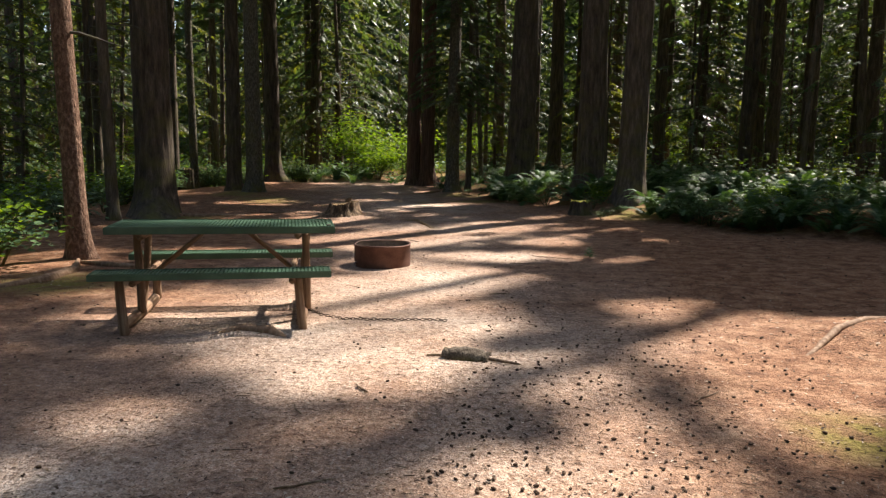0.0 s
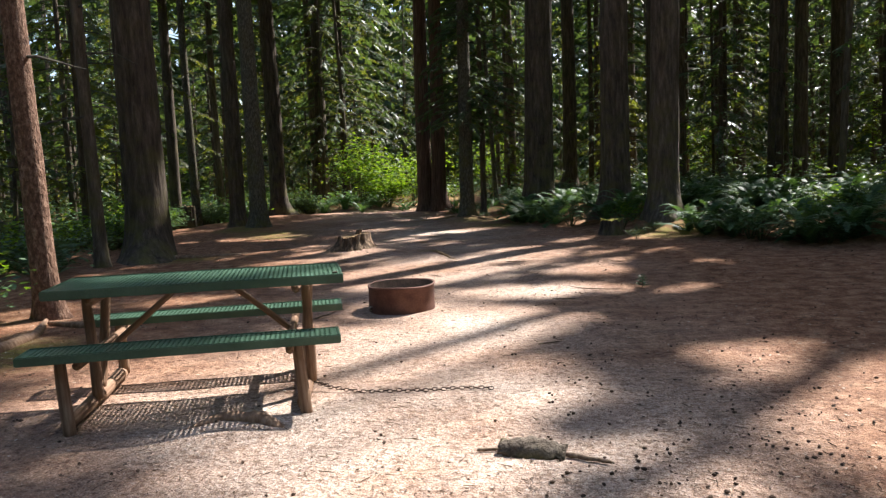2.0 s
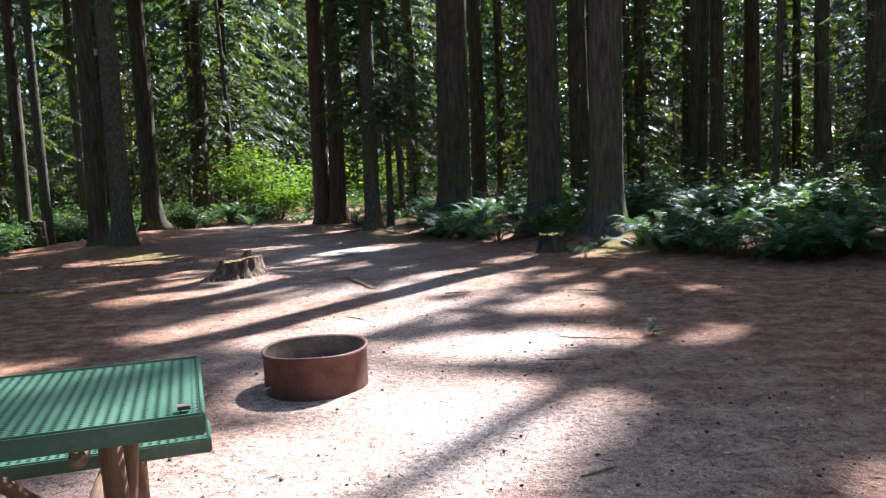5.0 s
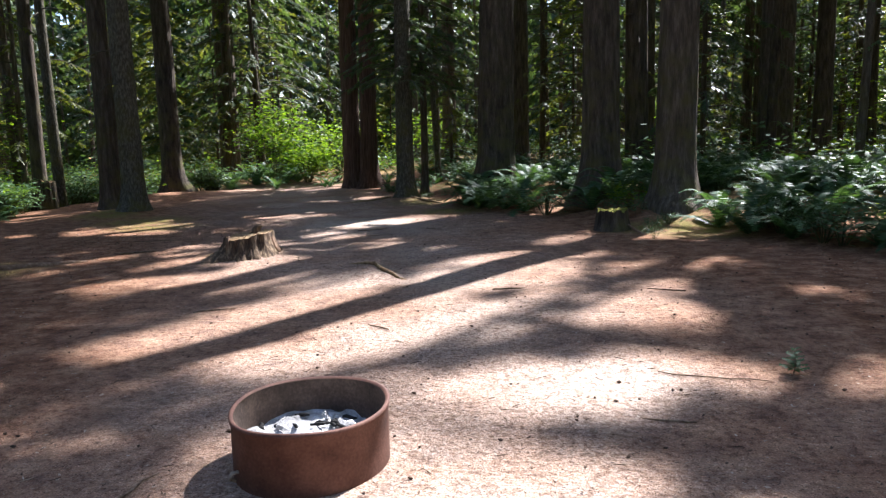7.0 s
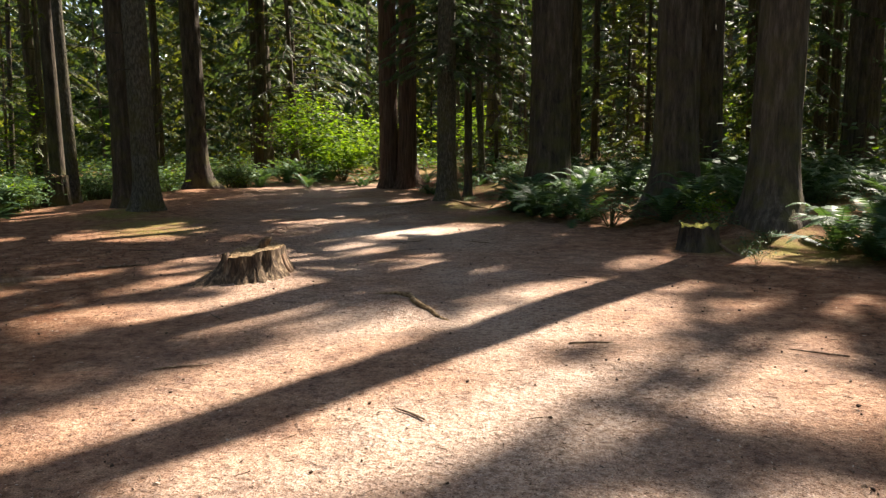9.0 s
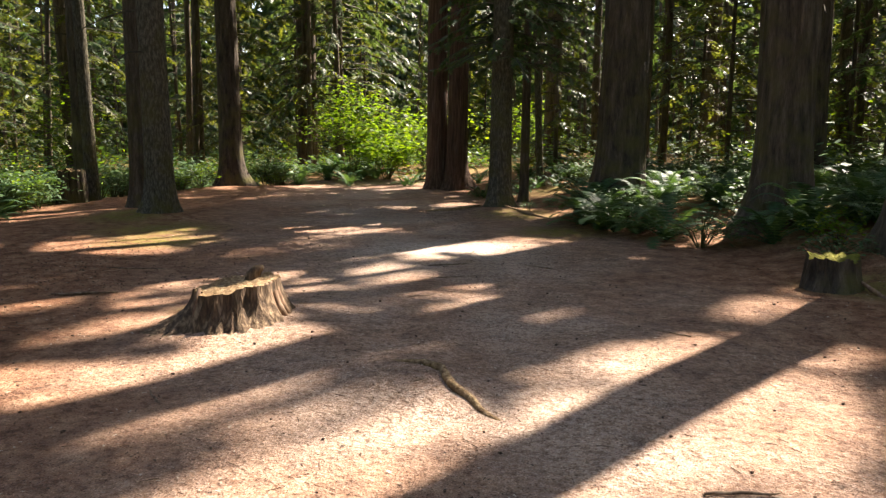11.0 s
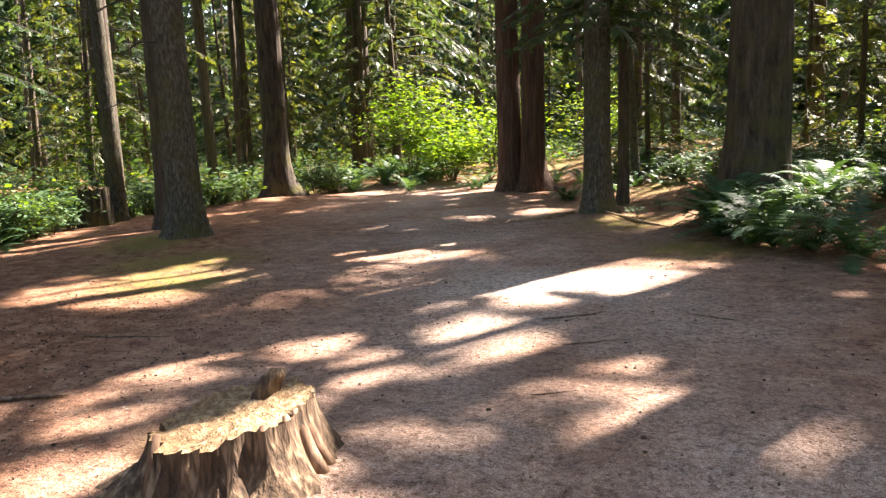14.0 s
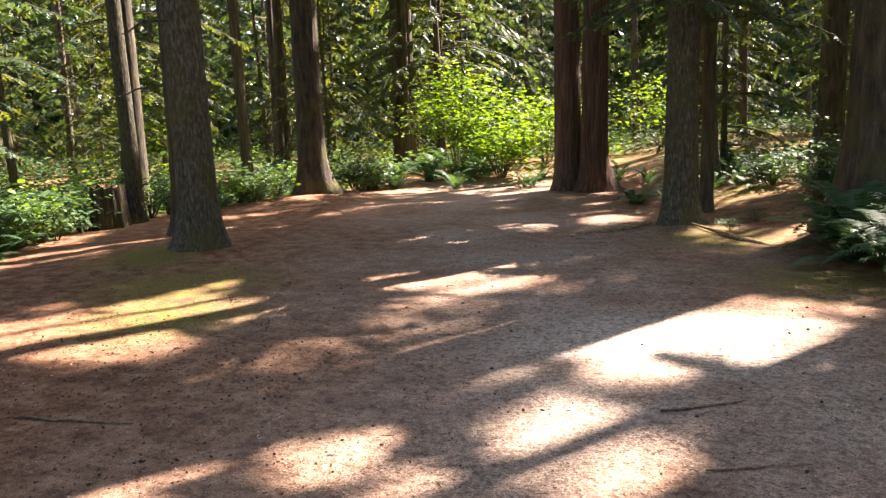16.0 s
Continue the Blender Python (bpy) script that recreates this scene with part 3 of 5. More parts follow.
# x, y, thickness, height, lean, bark, base of the crown, crown radius, label
TALL = [
    (-3.75, 8.55, 0.25, 22, (-0.030, 0.0), BARK_SCALY, 9.0, 2.2, "slim leaning conifer with scaly brown bark beside the table"),
    (-5.95, 14.35, 0.74, 32, (-0.012, 0.0), BARK, 10, 3.6, "thick dark fir with flared mossy roots"),
    (-6.25, 13.3, 0.22, 18, (-0.012, 0.0), BARK, 8, 1.8, "slim dark conifer in the undergrowth"),
    (-8.35, 23.5, 0.46, 30, (-0.006, 0.0), BARK, 9, 3.2, "dark fir standing close behind another trunk"),
    (-6.95, 21.80, 0.46, 30, (-0.010, 0.0), BARK_PALE, 9, 3.2, "grey scaly fir at the edge of the clearing"),
    (-9.25, 29.2, 0.60, 32, (-0.012, 0.0), BARK, 9, 3.4, "straight dark fir with flared base"),
    (-10.75, 39.4, 0.62, 34, (0.0, 0.0), BARK, 12, 3.5, BIG),
    (-11.9, 41.5, 0.45, 30, (0.0, 0.0), BARK, 9, 3.0, BIG),
    (-3.72, 30.3, 0.56, 34, (0.006, 0.0), BARK_RED, 9, 3.6, "reddish cedar trunk, one of a close pair"),
    (-3.15, 30.0, 0.54, 34, (0.010, 0.0), BARK_RED, 9, 3.6, "reddish cedar trunk, one of a close pair"),
    (-1.36, 24.50, 0.42, 24, (0.012, 0.0), BARK_PALE, 7.5, 3.0, "brown scaly hemlock with low drooping green boughs"),
    (-0.80, 28.4, 0.17, 15, (-0.05, 0.0), BARK_PALE, 7, 1.6, "thin leaning conifer stem"),
    (0.86, 23.70, 0.83, 36, (0.022, 0.0), BARK, 10, 4.2, "massive dark fir with moss and ferns at its foot"),
    (2.85, 20.6, 0.70, 34, (0.012, 0.0), BARK, 11, 4.0, "large dark fir standing among ferns"),
    (3.70, 18.35, 0.62, 34, (0.018, 0.0), BARK, 12, 3.6, "large furrowed fir beside the fern bank"),
    (4.35, 25.0, 0.55, 30, (0.0, 0.0), BARK, 9, 3.4, BIG),
    (11.5, 31.6, 0.60, 30, (0.0, 0.0), BARK, 8, 3.4, BIG),
    (10.0, 30.8, 0.52, 30, (0.0, 0.0), BARK, 8, 3.4, BIG),
    (-10.3, 24.7, 0.27, 22, (-0.013, 0.0), BARK_PALE, 8, 2.0, "slim pale conifer beside an old stump"),
    (-12.6, 27.6, 0.42, 26, (0.0, 0.0), BARK, 8, 2.6, BIG),
    (-13.6, 33.5, 0.34, 26, (-0.01, 0.0), BARK, 7, 2.6, BIG),
    (-14.6, 37.5, 0.36, 26, (0.0, 0.0), BARK, 7, 2.8, BIG),
    (13.5, 13.0, 0.7, 32, (0.0, 0.0), BARK, 10, 4.0, BIG),
    # firs from here on are added, many unseen, to shade the clearing
    (11.5, 9.0, 0.7, 32, (0.0, 0.0), BARK, 10, 4.0, BIG),
    (15.0, 20.5, 0.7, 32, (0.0, 0.0), BARK, 9, 4.2, BIG),
    (8.3, 27.5, 0.5, 30, (0.0, 0.0), BARK, 9, 3.8, BIG),
    (6.0, 32.0, 0.5, 32, (0.0, 0.0), BARK, 9, 3.8, BIG),
    (1.8, 33.5, 0.6, 32, (0.0, 0.0), BARK, 9, 3.8, BIG),
    (-1.0, 38.0, 0.6, 32, (0.0, 0.0), BARK, 9, 3.8, BIG),
    (9.5, 38.5, 0.6, 32, (0.0, 0.0), BARK, 9, 3.8, BIG),
    (14.6, 26.8, 0.55, 34, (0.0, 0.0), BARK, 10, 5.0, BIG),
    (13.0, 29.5, 0.5, 36, (0.0, 0.0), BARK, 13, 5.0, BIG),
    (17.0, 29.5, 0.6, 32, (0.0, 0.0), BARK, 9, 4.2, BIG),
    (11.0, 22.6, 0.5, 32, (0.0, 0.0), BARK, 9, 4.6, BIG),
    (4.8, 40.0, 0.6, 32, (0.0, 0.0), BARK, 9, 3.8, BIG),
    (12.7, 20.5, 0.42, 30, (0.0, 0.0), BARK, 8, 4.0, BIG),
    (15.3, 24.5, 0.48, 30, (0.0, 0.0), BARK, 8, 4.0, BIG),
    (9.5, 2.5, 0.6, 30, (0.0, 0.0), BARK, 9, 4.0, BIG),
]

for n, (x, y, d, h, lean, bark, low, wide, label) in enumerate(TALL):
    near = y < 31 and -11 < x < 6
    at = Vector((x, y, ground_z(x, y) - 0.02))
    tree = thing("fir_tree", Matrix.Translation(at), label, "tree")
    part("trunk", trunk_mesh(d, h, 10 + n, 72 if near and d > 0.3 else 40 if near else 16, lean, 0.8 if d > 0.5 else 0.6, 13, 0.045, bark), tree)
    leaves, wood = crown_mesh(50 + n, low, h + 0.5, wide, 96, 0.62, 0.3, at, 0.03, NEEDLE, lean)
    part("crown", leaves, tree)
    tagged(part("branchwork", wood, tree), kind="stuff")
    rnd = random.Random(300 + n)
    for k in range(rnd.randint(3, 6) if d < 0.6 else rnd.randint(0, 3)):
        z = rnd.uniform(2.2, min(low, 8))
        a, ln = rnd.uniform(0, 6.28), rnd.uniform(0.4, 1.6)
        b = Build()
        p0 = Vector((lean[0] * z, lean[1] * z, z))
        b.tube([p0 + Vector((math.cos(a) * t * ln, math.sin(a) * t * ln, -0.25 * ln * t * t)) + Vector((rnd.uniform(-1, 1), rnd.uniform(-1, 1), rnd.uniform(-1, 1))) * 0.05 * t for t in (0, 0.3, 0.6, 0.85, 1.0)], [0.022, 0.018, 0.013, 0.009, 0.004], 5)
        part("branch", b.mesh("branch", DEAD), tree, "bare dead side branch")


def low_boughs(x, y, seed, z0, z1, count, length, size, droop, mat=NEEDLE, label="", side=None, n=None, at=None):
    """A young conifer or the drooping boughs of one."""
    rnd = random.Random(seed)
    b, wood = Build(), Build()
    for i in range(count):
        t = (i + rnd.random()) / count
        z = z0 + (z1 - z0) * t
        az = i * 2.4 + rnd.uniform(-0.6, 0.6) if side is None else side + rnd.uniform(-0.9, 0.9)
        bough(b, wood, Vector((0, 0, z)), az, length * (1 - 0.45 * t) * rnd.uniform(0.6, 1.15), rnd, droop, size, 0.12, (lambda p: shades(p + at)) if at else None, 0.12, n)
    return b.mesh("crown", mat), wood.mesh("branchwork", DEAD)


# the hanging boughs of the trees that edge the clearing
hemlock = thing("hemlock_tree", Matrix.Translation((-1.0, 25.9, ground_z(-1.0, 25.9))), "slender hemlock with layered drooping dark green boughs", "tree")
part("trunk", trunk_mesh(0.2, 14, 901, 16), hemlock)
lv, wd = low_boughs(0, 0, 902, 2.7, 11, 90, 2.1, 0.24, 0.30, at=hemlock.matrix_world.translation)
part("crown", lv, hemlock)
tagged(part("branchwork", wd, hemlock), kind="stuff")
fir_f = next(o for o in scene.objects if o.type == "EMPTY" and "hemlock with low drooping" in o.get("label", ""))
lv, wd = low_boughs(0, 0, 905, 2.7, 7.5, 110, 1.6, 0.21, 0.38, at=fir_f.matrix_world.translation)
part("low_crown", lv, fir_f)
tagged(part("branchwork", wd, fir_f), kind="stuff")
spruce = thing("spruce_tree", Matrix.Translation((-9.9, 40.6, ground_z(-9.9, 40.6))), "tall spruce with long down-swept mossy branches", "tree")
part("trunk", trunk_mesh(0.4, 30, 903, 16), spruce)
lv, wd = low_boughs(0, 0, 904, 2.6, 16, 120, 5.5, 0.36, 0.5, n=24)
part("crown", lv, spruce)
tagged(part("branchwork", wd, spruce), kind="stuff")


# ---- the woods round the clearing: young conifers and bare stems ----
def conifer(label, h, base, radius, count, size, mat, d, seed=0, at=None):
    tree = thing("conifer", Matrix.Translation(at or (0, 0, 0)), label, "tree", "conifers of the wood")
    part("trunk", trunk_mesh(d, h, seed, 12, (0, 0), 0.3, taper=0.9), tree)
    lv, wd = crown_mesh(seed + 1, base, h, radius, count, size, 0.4, at, 0.12, mat, rise=0.1, pairs=3)
    part("crown", lv, tree)
    tagged(part("branchwork", wd, tree), kind="stuff")
    return tree


SHAPES = [
    ("young dark green hemlock in the wood", 15, 0.8, 2.7, 74, 0.30, NEEDLE, 0.18),
    ("dark green conifer with drooping boughs in the wood", 19, 1.6, 3.0, 80, 0.32, NEEDLE, 0.26),
    ("young conifer in the wood, coloured sunlit yellow-green", 11, 0.4, 2.3, 70, 0.26, NEEDLE_Y, 0.14),
    ("tall dark conifer with bare lower stem in the wood", 24, 3.0, 3.3, 80, 0.37, NEEDLE, 0.36),
    ("conifer with thin bare stem in the wood, coloured as sunlit", 20, 2.2, 2.6, 72, 0.31, NEEDLE_Y, 0.2),
]
spots = random.Random(77)
taken = [(x, y) for x, y, *_ in TALL]
placed = 0
used = [None] * len(SHAPES)
for tries in range(4000):
    if placed >= 142:
        break
    far = spots.random()
    if far < 0.55:
        x, y = spots.uniform(-32, 26), spots.uniform(27, 62)
    elif far < 0.72:
        x, y = spots.uniform(-30, -6), spots.uniform(4, 30)
    elif far < 0.92:
        x, y = spots.uniform(7, 26), spots.uniform(16, 45)
    else:
        x, y = spots.uniform(-22, 24), spots.uniform(-22, -5)
    if along(LEFT_EDGE, y) - 2.0 < x < along(RIGHT_EDGE, y) + 2.5 and -4 < y < 34:
        continue
    if -8.5 < x < -2.6 and 29 < y < 54:
        continue
    if x > 0 and -4 < y < 22 and x < along(RIGHT_EDGE, y) + 8:
        continue
    if any((x - a) ** 2 + (y - c) ** 2 < 2.6 for a, c in taken):
        continue
    taken.append((x, y))
    k = spots.choice((0, 0, 1, 1, 2, 2, 3, 4)) if x > -4 else spots.choice((0, 1, 2, 2, 2, 4, 4))
    at = Vector((x, y, ground_z(x, y) - 0.05))
    m = pose(at.x, at.y, at.z, spots.uniform(-2, 2), spots.uniform(-2, 2), spots.uniform(0, 360))
    reach = SHAPES[k][1] / math.tan(SUN_EL)
    over = any(in_clearing(x - SUN_AZ_X * reach * f + e, y - SUN_AZ_Y * reach * f) for f in (0.1, 0.25, 0.4, 0.6, 0.8, 1.0) for e in (-3.0, 0.0, 3.0))
    if over:
        conifer(*SHAPES[k], seed=4000 + placed, at=at)
    elif used[k]:
        copy_thing(used[k], m)
    else:
        used[k] = conifer(*SHAPES[k], seed=2000 + 10 * k)
        used[k].matrix_world = m
    placed += 1

# bare dark stems between them
stem_kinds = [trunk_mesh(dd, 22, 3000 + i, 12, (0, 0), 0.3, taper=0.6) for i, dd in enumerate((0.13, 0.2, 0.28, 0.4))]
for i in range(75):
    x, y = spots.uniform(-34, 26), spots.uniform(20, 60)
    if along(LEFT_EDGE, y) - 1.5 < x < along(RIGHT_EDGE, y) + 3.5 and y < 33 or -8.5 < x < -3 and y < 42 or x > 0 and y < 22:
        continue
    stem = tagged(new("bare_tree", stem_kinds[i % 4]), "thin dark bare tree stem in the wood", "tree", "stems of the wood")
    stem.matrix_world = pose(x, y, ground_z(x, y) - 0.05, spots.uniform(-3, 3), spots.uniform(-3, 3), spots.uniform(0, 360))


# far woods, all round
def far_woods():
    rnd = random.Random(5)
    b = Build()
    for count, near, far, small, large in ((40000, 56, 84, 0.9, 2.2), (24000, 84, 108, 3.2, 6.0)):
        for i in range(count):
            a, r = rnd.uniform(0, 6.283), rnd.uniform(near, far)
            z = rnd.uniform(0, 1) ** 1.4 * 40
            p = Vector((r * math.cos(a) - 2, r * math.sin(a) + 12, z))
            d = Vector((rnd.uniform(-1, 1), rnd.uniform(-1, 1), rnd.uniform(-0.8, 0.1))).normalized()
            up = Vector((rnd.uniform(-1, 1), rnd.uniform(-1, 1), 0.6))
            up = (up - d * up.dot(d)).normalized()
            spray(b, p, d, up, rnd.uniform(small, large), 3)
    tagged(new("far_woods", b.mesh("far_woods", NEEDLE)), "dense dark green far woods", "woods", kind="stuff")


far_woods()


# ---- ferns, shrubs and bushes ----
def frond_mesh(seed, length, arch):
    rnd = random.Random(seed)
    b = Build()
    pts = []
    for i in range(15):
        t = i / 14
        pts.append(Vector((length * (t * 0.85 - 0.1 * t * t), 0.03 * math.sin(t * 3 + seed), length * (arch * t * (1.55 - 1.15 * t)))))
    b.tube(pts[::3], [0.006, 0.005, 0.004, 0.003, 0.002], 3, False)
    for i in range(1, 26):
        t = i / 26
        k = min(13, int(t * 14))
        p = pts[k].lerp(pts[k + 1], t * 14 - k)
        d = (pts[k + 1] - pts[k]).normalized()
        w = length * 0.125 * (math.sin(math.pi * min(1, 0.16 + 0.84 * t)) ** 0.6) * rnd.uniform(0.88, 1.1)
        for s in (1, -1):
            out = Vector((0, s, 0))
            tip = p + out * w + d * (w * 0.35) - Vector((0, 0, w * rnd.uniform(0.05, 0.28)))
            q = p + d * (length * 0.026)
            j = len(b.v)
            b.v += [tuple(p), tuple(p.lerp(tip, 0.5) - d * 0.003), tuple(tip), tuple(q.lerp(tip, 0.45) + d * 0.003), tuple(q)]
            b.f += [(j, j + 1, j + 2), (j, j + 2, j + 3, j + 4)]
    return b.mesh("frond", FERN)


FRONDS = [frond_mesh(i, ln, ar) for i, (ln, ar) in enumerate(((0.85, 0.75), (0.95, 0.55), (0.75, 0.95), (0.9, 0.35), (0.65, 0.6)))]
fern_rnd = random.Random(21)


def fern(x, y, s=1.0, n=13, label="green sword fern with arching fronds", category="fern", group="ferns under the trees"):
    f = thing("sword_fern", pose(x, y, ground_z(x, y) - 0.01, 0, 0, fern_rnd.uniform(0, 360)), label, category, group)
    f.scale = (s, s, s)
    for i in range(n):
        part("frond", FRONDS[fern_rnd.randrange(5)], f, m=pose(0, 0, 0.01, 0, fern_rnd.uniform(-24, 16), i * 360 / n + fern_rnd.uniform(-14, 14)))
    return f


def leaf_cluster(seed, mat, leaves, radius, height, leaf, stems=9, shape=1.0):
    """A leafy shrub: stems, and folded leaves round their upper parts."""
    rnd = random.Random(seed)
    b, wood = Build(), Build()
    tops = []
    for i in range(stems):
        a, r = rnd.uniform(0, 6.28), radius * math.sqrt(rnd.random())
        top = Vector((math.cos(a) * r, math.sin(a) * r, height * rnd.uniform(0.5, 1.0) * (1 - 0.35 * (r / radius) ** 2)))
        mid = Vector((top.x * 0.35, top.y * 0.35, top.z * 0.6))
        wood.tube([(top.x * 0.1, top.y * 0.1, 0), mid, top], [0.009, 0.007, 0.003], 4, False)
        tops.append((mid, top))
    for i in range(leaves):
        mid, top = tops[i % stems]
        t = rnd.random() ** 0.6
        p = mid.lerp(top, t) + Vector((rnd.gauss(0, 1), rnd.gauss(0, 1), rnd.gauss(0, 0.6))) * radius * 0.22 * shape
        p.z = max(0.03, p.z)
        a = rnd.uniform(0, 6.28)
        d = Vector((math.cos(a), math.sin(a), rnd.uniform(-0.5, 0.35))).normalized()
        side = d.cross(Vector((rnd.uniform(-0.5, 0.5), rnd.uniform(-0.5, 0.5), 1))).normalized()
        up = side.cross(d)
        ln = leaf * rnd.uniform(0.6, 1.3)
        w = ln * 0.34
        j = len(b.v)
        for q in (p, p + d * ln * 0.35 + side * w + up * w * 0.25, p + d * ln * 0.75 + side * w * 0.7 + up * w * 0.2, p + d * ln, p + d * ln * 0.75 - side * w * 0.7 + up * w * 0.2, p + d * ln * 0.35 - side * w + up * w * 0.25):
            b.v.append(tuple(q))
        b.f += [(j, j + 1, j + 2, j + 3), (j, j + 3, j + 4, j + 5)]
    return b.mesh("foliage", mat), wood.mesh("stalk", STEM)


SHRUBS = [leaf_cluster(400 + i, SALAL, 300, 0.55, 0.62, 0.075, 12) for i in range(4)]
BRIGHT = [leaf_cluster(420 + i, MAPLE, 320, 0.6, 0.7, 0.085, 12) for i in range(2)]


def shrub(x, y, s, kinds=SHRUBS, label="low dark green leafy shrub on the forest floor", z=0.0):
    i = fern_rnd.randrange(len(kinds))
    t = thing("shrub", pose(x, y, ground_z(x, y) + z, 0, 0, fern_rnd.uniform(0, 360)), label, "shrub", "shrubs under the trees")
    t.scale = (s, s, s * fern_rnd.uniform(0.8, 1.2))
    part("foliage", kinds[i][0], t)
    part("stalk", kinds[i][1], t)


trunks = [(x, y, d) for x, y, d, *_ in TALL]


def clear_of_trunks(x, y, m=0.2):
    return all((x - a) ** 2 + (y - c) ** 2 > (d / 2 + m) ** 2 for a, c, d in trunks)


# the bank to the east: ferns at its edge, shrubs and more ferns behind
grow = random.Random(9)
made = 0
for tries in range(900):
    y = grow.uniform(13.3, 27.5)
    x = along(RIGHT_EDGE, y) + 0.35 + grow.random() ** 1.5 * 9.0
    if not clear_of_trunks(x, y) or (y > 22.3 and x < 0.2) or ((x - 3.1) ** 2 + (y - 17.2) ** 2 < 0.9):
        continue
    if made < 165:
        fern(x, y, grow.uniform(0.85, 1.4), grow.randint(12, 15))
    elif made < 265:
        shrub(x, y, grow.uniform(0.55, 1.0), BRIGHT if grow.random() < 0.06 else SHRUBS)
    else:
        break
    made += 1
fern(4.0, 16.9, 1.2, 15, "large pale sunlit sword fern at the edge of the bank")
fern(1.55, 23.1, 1.1, 15, "bright sunlit sword fern at the foot of a fir")
fern(0.55, 22.6, 1.05, 15)
fern(0.2, 23.1, 0.95, 13)
fern(1.2, 22.4, 1.0, 13)
# the low ground to the west
made = 0
for tries in range(1500):
    y = grow.uniform(4.0, 31) if grow.random() < 0.5 else grow.uniform(17, 32)
    x = along(LEFT_EDGE, y) - 0.45 - grow.random() ** 1.4 * 9.0
    if not clear_of_trunks(x, y):
        continue
    if made < 120:
        fern(x, y, grow.uniform(0.6, 1.0), grow.randint(9, 12))
    elif made < 270:
        shrub(x, y, grow.uniform(0.7, 1.4), BRIGHT if grow.random() < 0.2 else SHRUBS, "low leafy green shrub in dappled light")
    else:
        break
    made += 1
for i in range(14):
    x, y = grow.uniform(-12.2, -9.7), grow.uniform(19.5, 24.0)
    if clear_of_trunks(x, y) and (x + 10.35) ** 2 + (y - 24.1) ** 2 > 0.5:
        fern(x, y, grow.uniform(0.9, 1.25), 13, "bright green sunlit sword fern in the low ground")
# shrubs in the brighter leaf colour, which stands in for sunlight on them
for x, y in ((-4.7, 7.7), (-5.0, 8.4), (-4.4, 7.0), (-5.4, 7.5), (-4.2, 6.2), (-5.6, 8.9), (-6.2, 7.9)):
    shrub(x, y, grow.uniform(0.8, 1.2), BRIGHT, "leafy shrub behind the table, coloured bright green as if sunlit")
# beyond the end of the track
for i in range(26):
    x, y = grow.uniform(-10.5, -6.2), grow.uniform(30.5, 36)
    fern(x, y, grow.uniform(0.8, 1.25), 12)
for i in range(16):
    fern(grow.uniform(-4.9, 0.2), grow.uniform(30.6, 34), grow.uniform(0.7, 1.1), 12)
for i in range(22):
    x, y = grow.uniform(-0.9, 4.0), grow.uniform(24.6, 30.5)
    if clear_of_trunks(x, y) and (x > 0.4 or y > 26.5):
        shrub(x, y, grow.uniform(0.5, 1.3), SHRUBS, "leafy shrub among the firs")
    x, y = grow.uniform(-0.5, 5.0), grow.uniform(25.5, 31)
    if clear_of_trunks(x, y):
        fern(x, y, grow.uniform(0.6, 1.0), 11)
for i in range(12):
    x, y = grow.uniform(-2.7, -0.2), grow.uniform(26.5, 29.5)
    if clear_of_trunks(x, y):
        fern(x, y, grow.uniform(0.5, 0.8), 10)


def undergrowth(seed, n, mat, name, label):
    """Low leaves too far off to be told apart, as one sheet of growth."""
    rnd = random.Random(seed)
    b = Build()
    for i in range(n):
        cx, cy = rnd.uniform(-36, 26), rnd.uniform(33, 62)
        if i % 3 == 0:
            cx, cy = rnd.uniform(-26, -11), rnd.uniform(10, 36)
        elif i % 5 == 0:
            cx, cy = rnd.uniform(4, 18), rnd.uniform(22, 36)
        r = rnd.uniform(0.5, 1.1)
        for k in range(95):
            p = Vector((cx + rnd.gauss(0, r * 0.6), cy + rnd.gauss(0, r * 0.6), 0))
            p.z = ground_z(p.x, p.y) + abs(rnd.gauss(0, 0.45)) * r + 0.05
            a, ln = rnd.uniform(0, 6.28), rnd.uniform(0.10, 0.22)
            d = Vector((math.cos(a), math.sin(a), rnd.uniform(-0.5, 0.4))) * ln
            e = Vector((-math.sin(a), math.cos(a), rnd.uniform(-0.5, 0.5))) * ln * 0.4
            j = len(b.v)
            b.v += [tuple(p), tuple(p + d * 0.5 + e), tuple(p + d), tuple(p + d * 0.5 - e)]
            b.f.append((j, j + 1, j + 2, j + 3))
    tagged(new(name, b.mesh(name, mat)), label, "undergrowth", kind="stuff")


undergrowth(71, 520, SALAL, "undergrowth", "dark green undergrowth between the far trees")
# same growth in a brighter leaf colour, standing in for sun on it
undergrowth(72, 220, MAPLE, "sunlit_undergrowth", "undergrowth between the trees, coloured bright green as if sunlit")


def maple(x, y, h, r, seed, n, label):
    t = thing("vine_maple", pose(x, y, ground_z(x, y)), label, "bush")
    lv, wd = leaf_cluster(seed, MAPLE, n, r, h, 0.15, 26, 1.0)
    part("foliage", lv, t)
    part("stalk", wd, t)


maple(-7.1, 33.4, 3.3, 1.4, 611, 1700, "bright backlit vine maple bush with broad leaves")
maple(-5.8, 32.8, 1.7, 1.1, 612, 1200, "low bright yellow-green vine maple beside the track")
maple(-5.2, 36.0, 2.4, 1.6, 613, 1300, "bright yellow-green vine maple bush behind the track")
maple(8.0, 36.0, 3.0, 1.6, 614, 900, "bright backlit vine maple bush in the wood")
maple(14.5, 34.0, 4.0, 1.8, 615, 1000, "bright backlit vine maple bush in the wood")
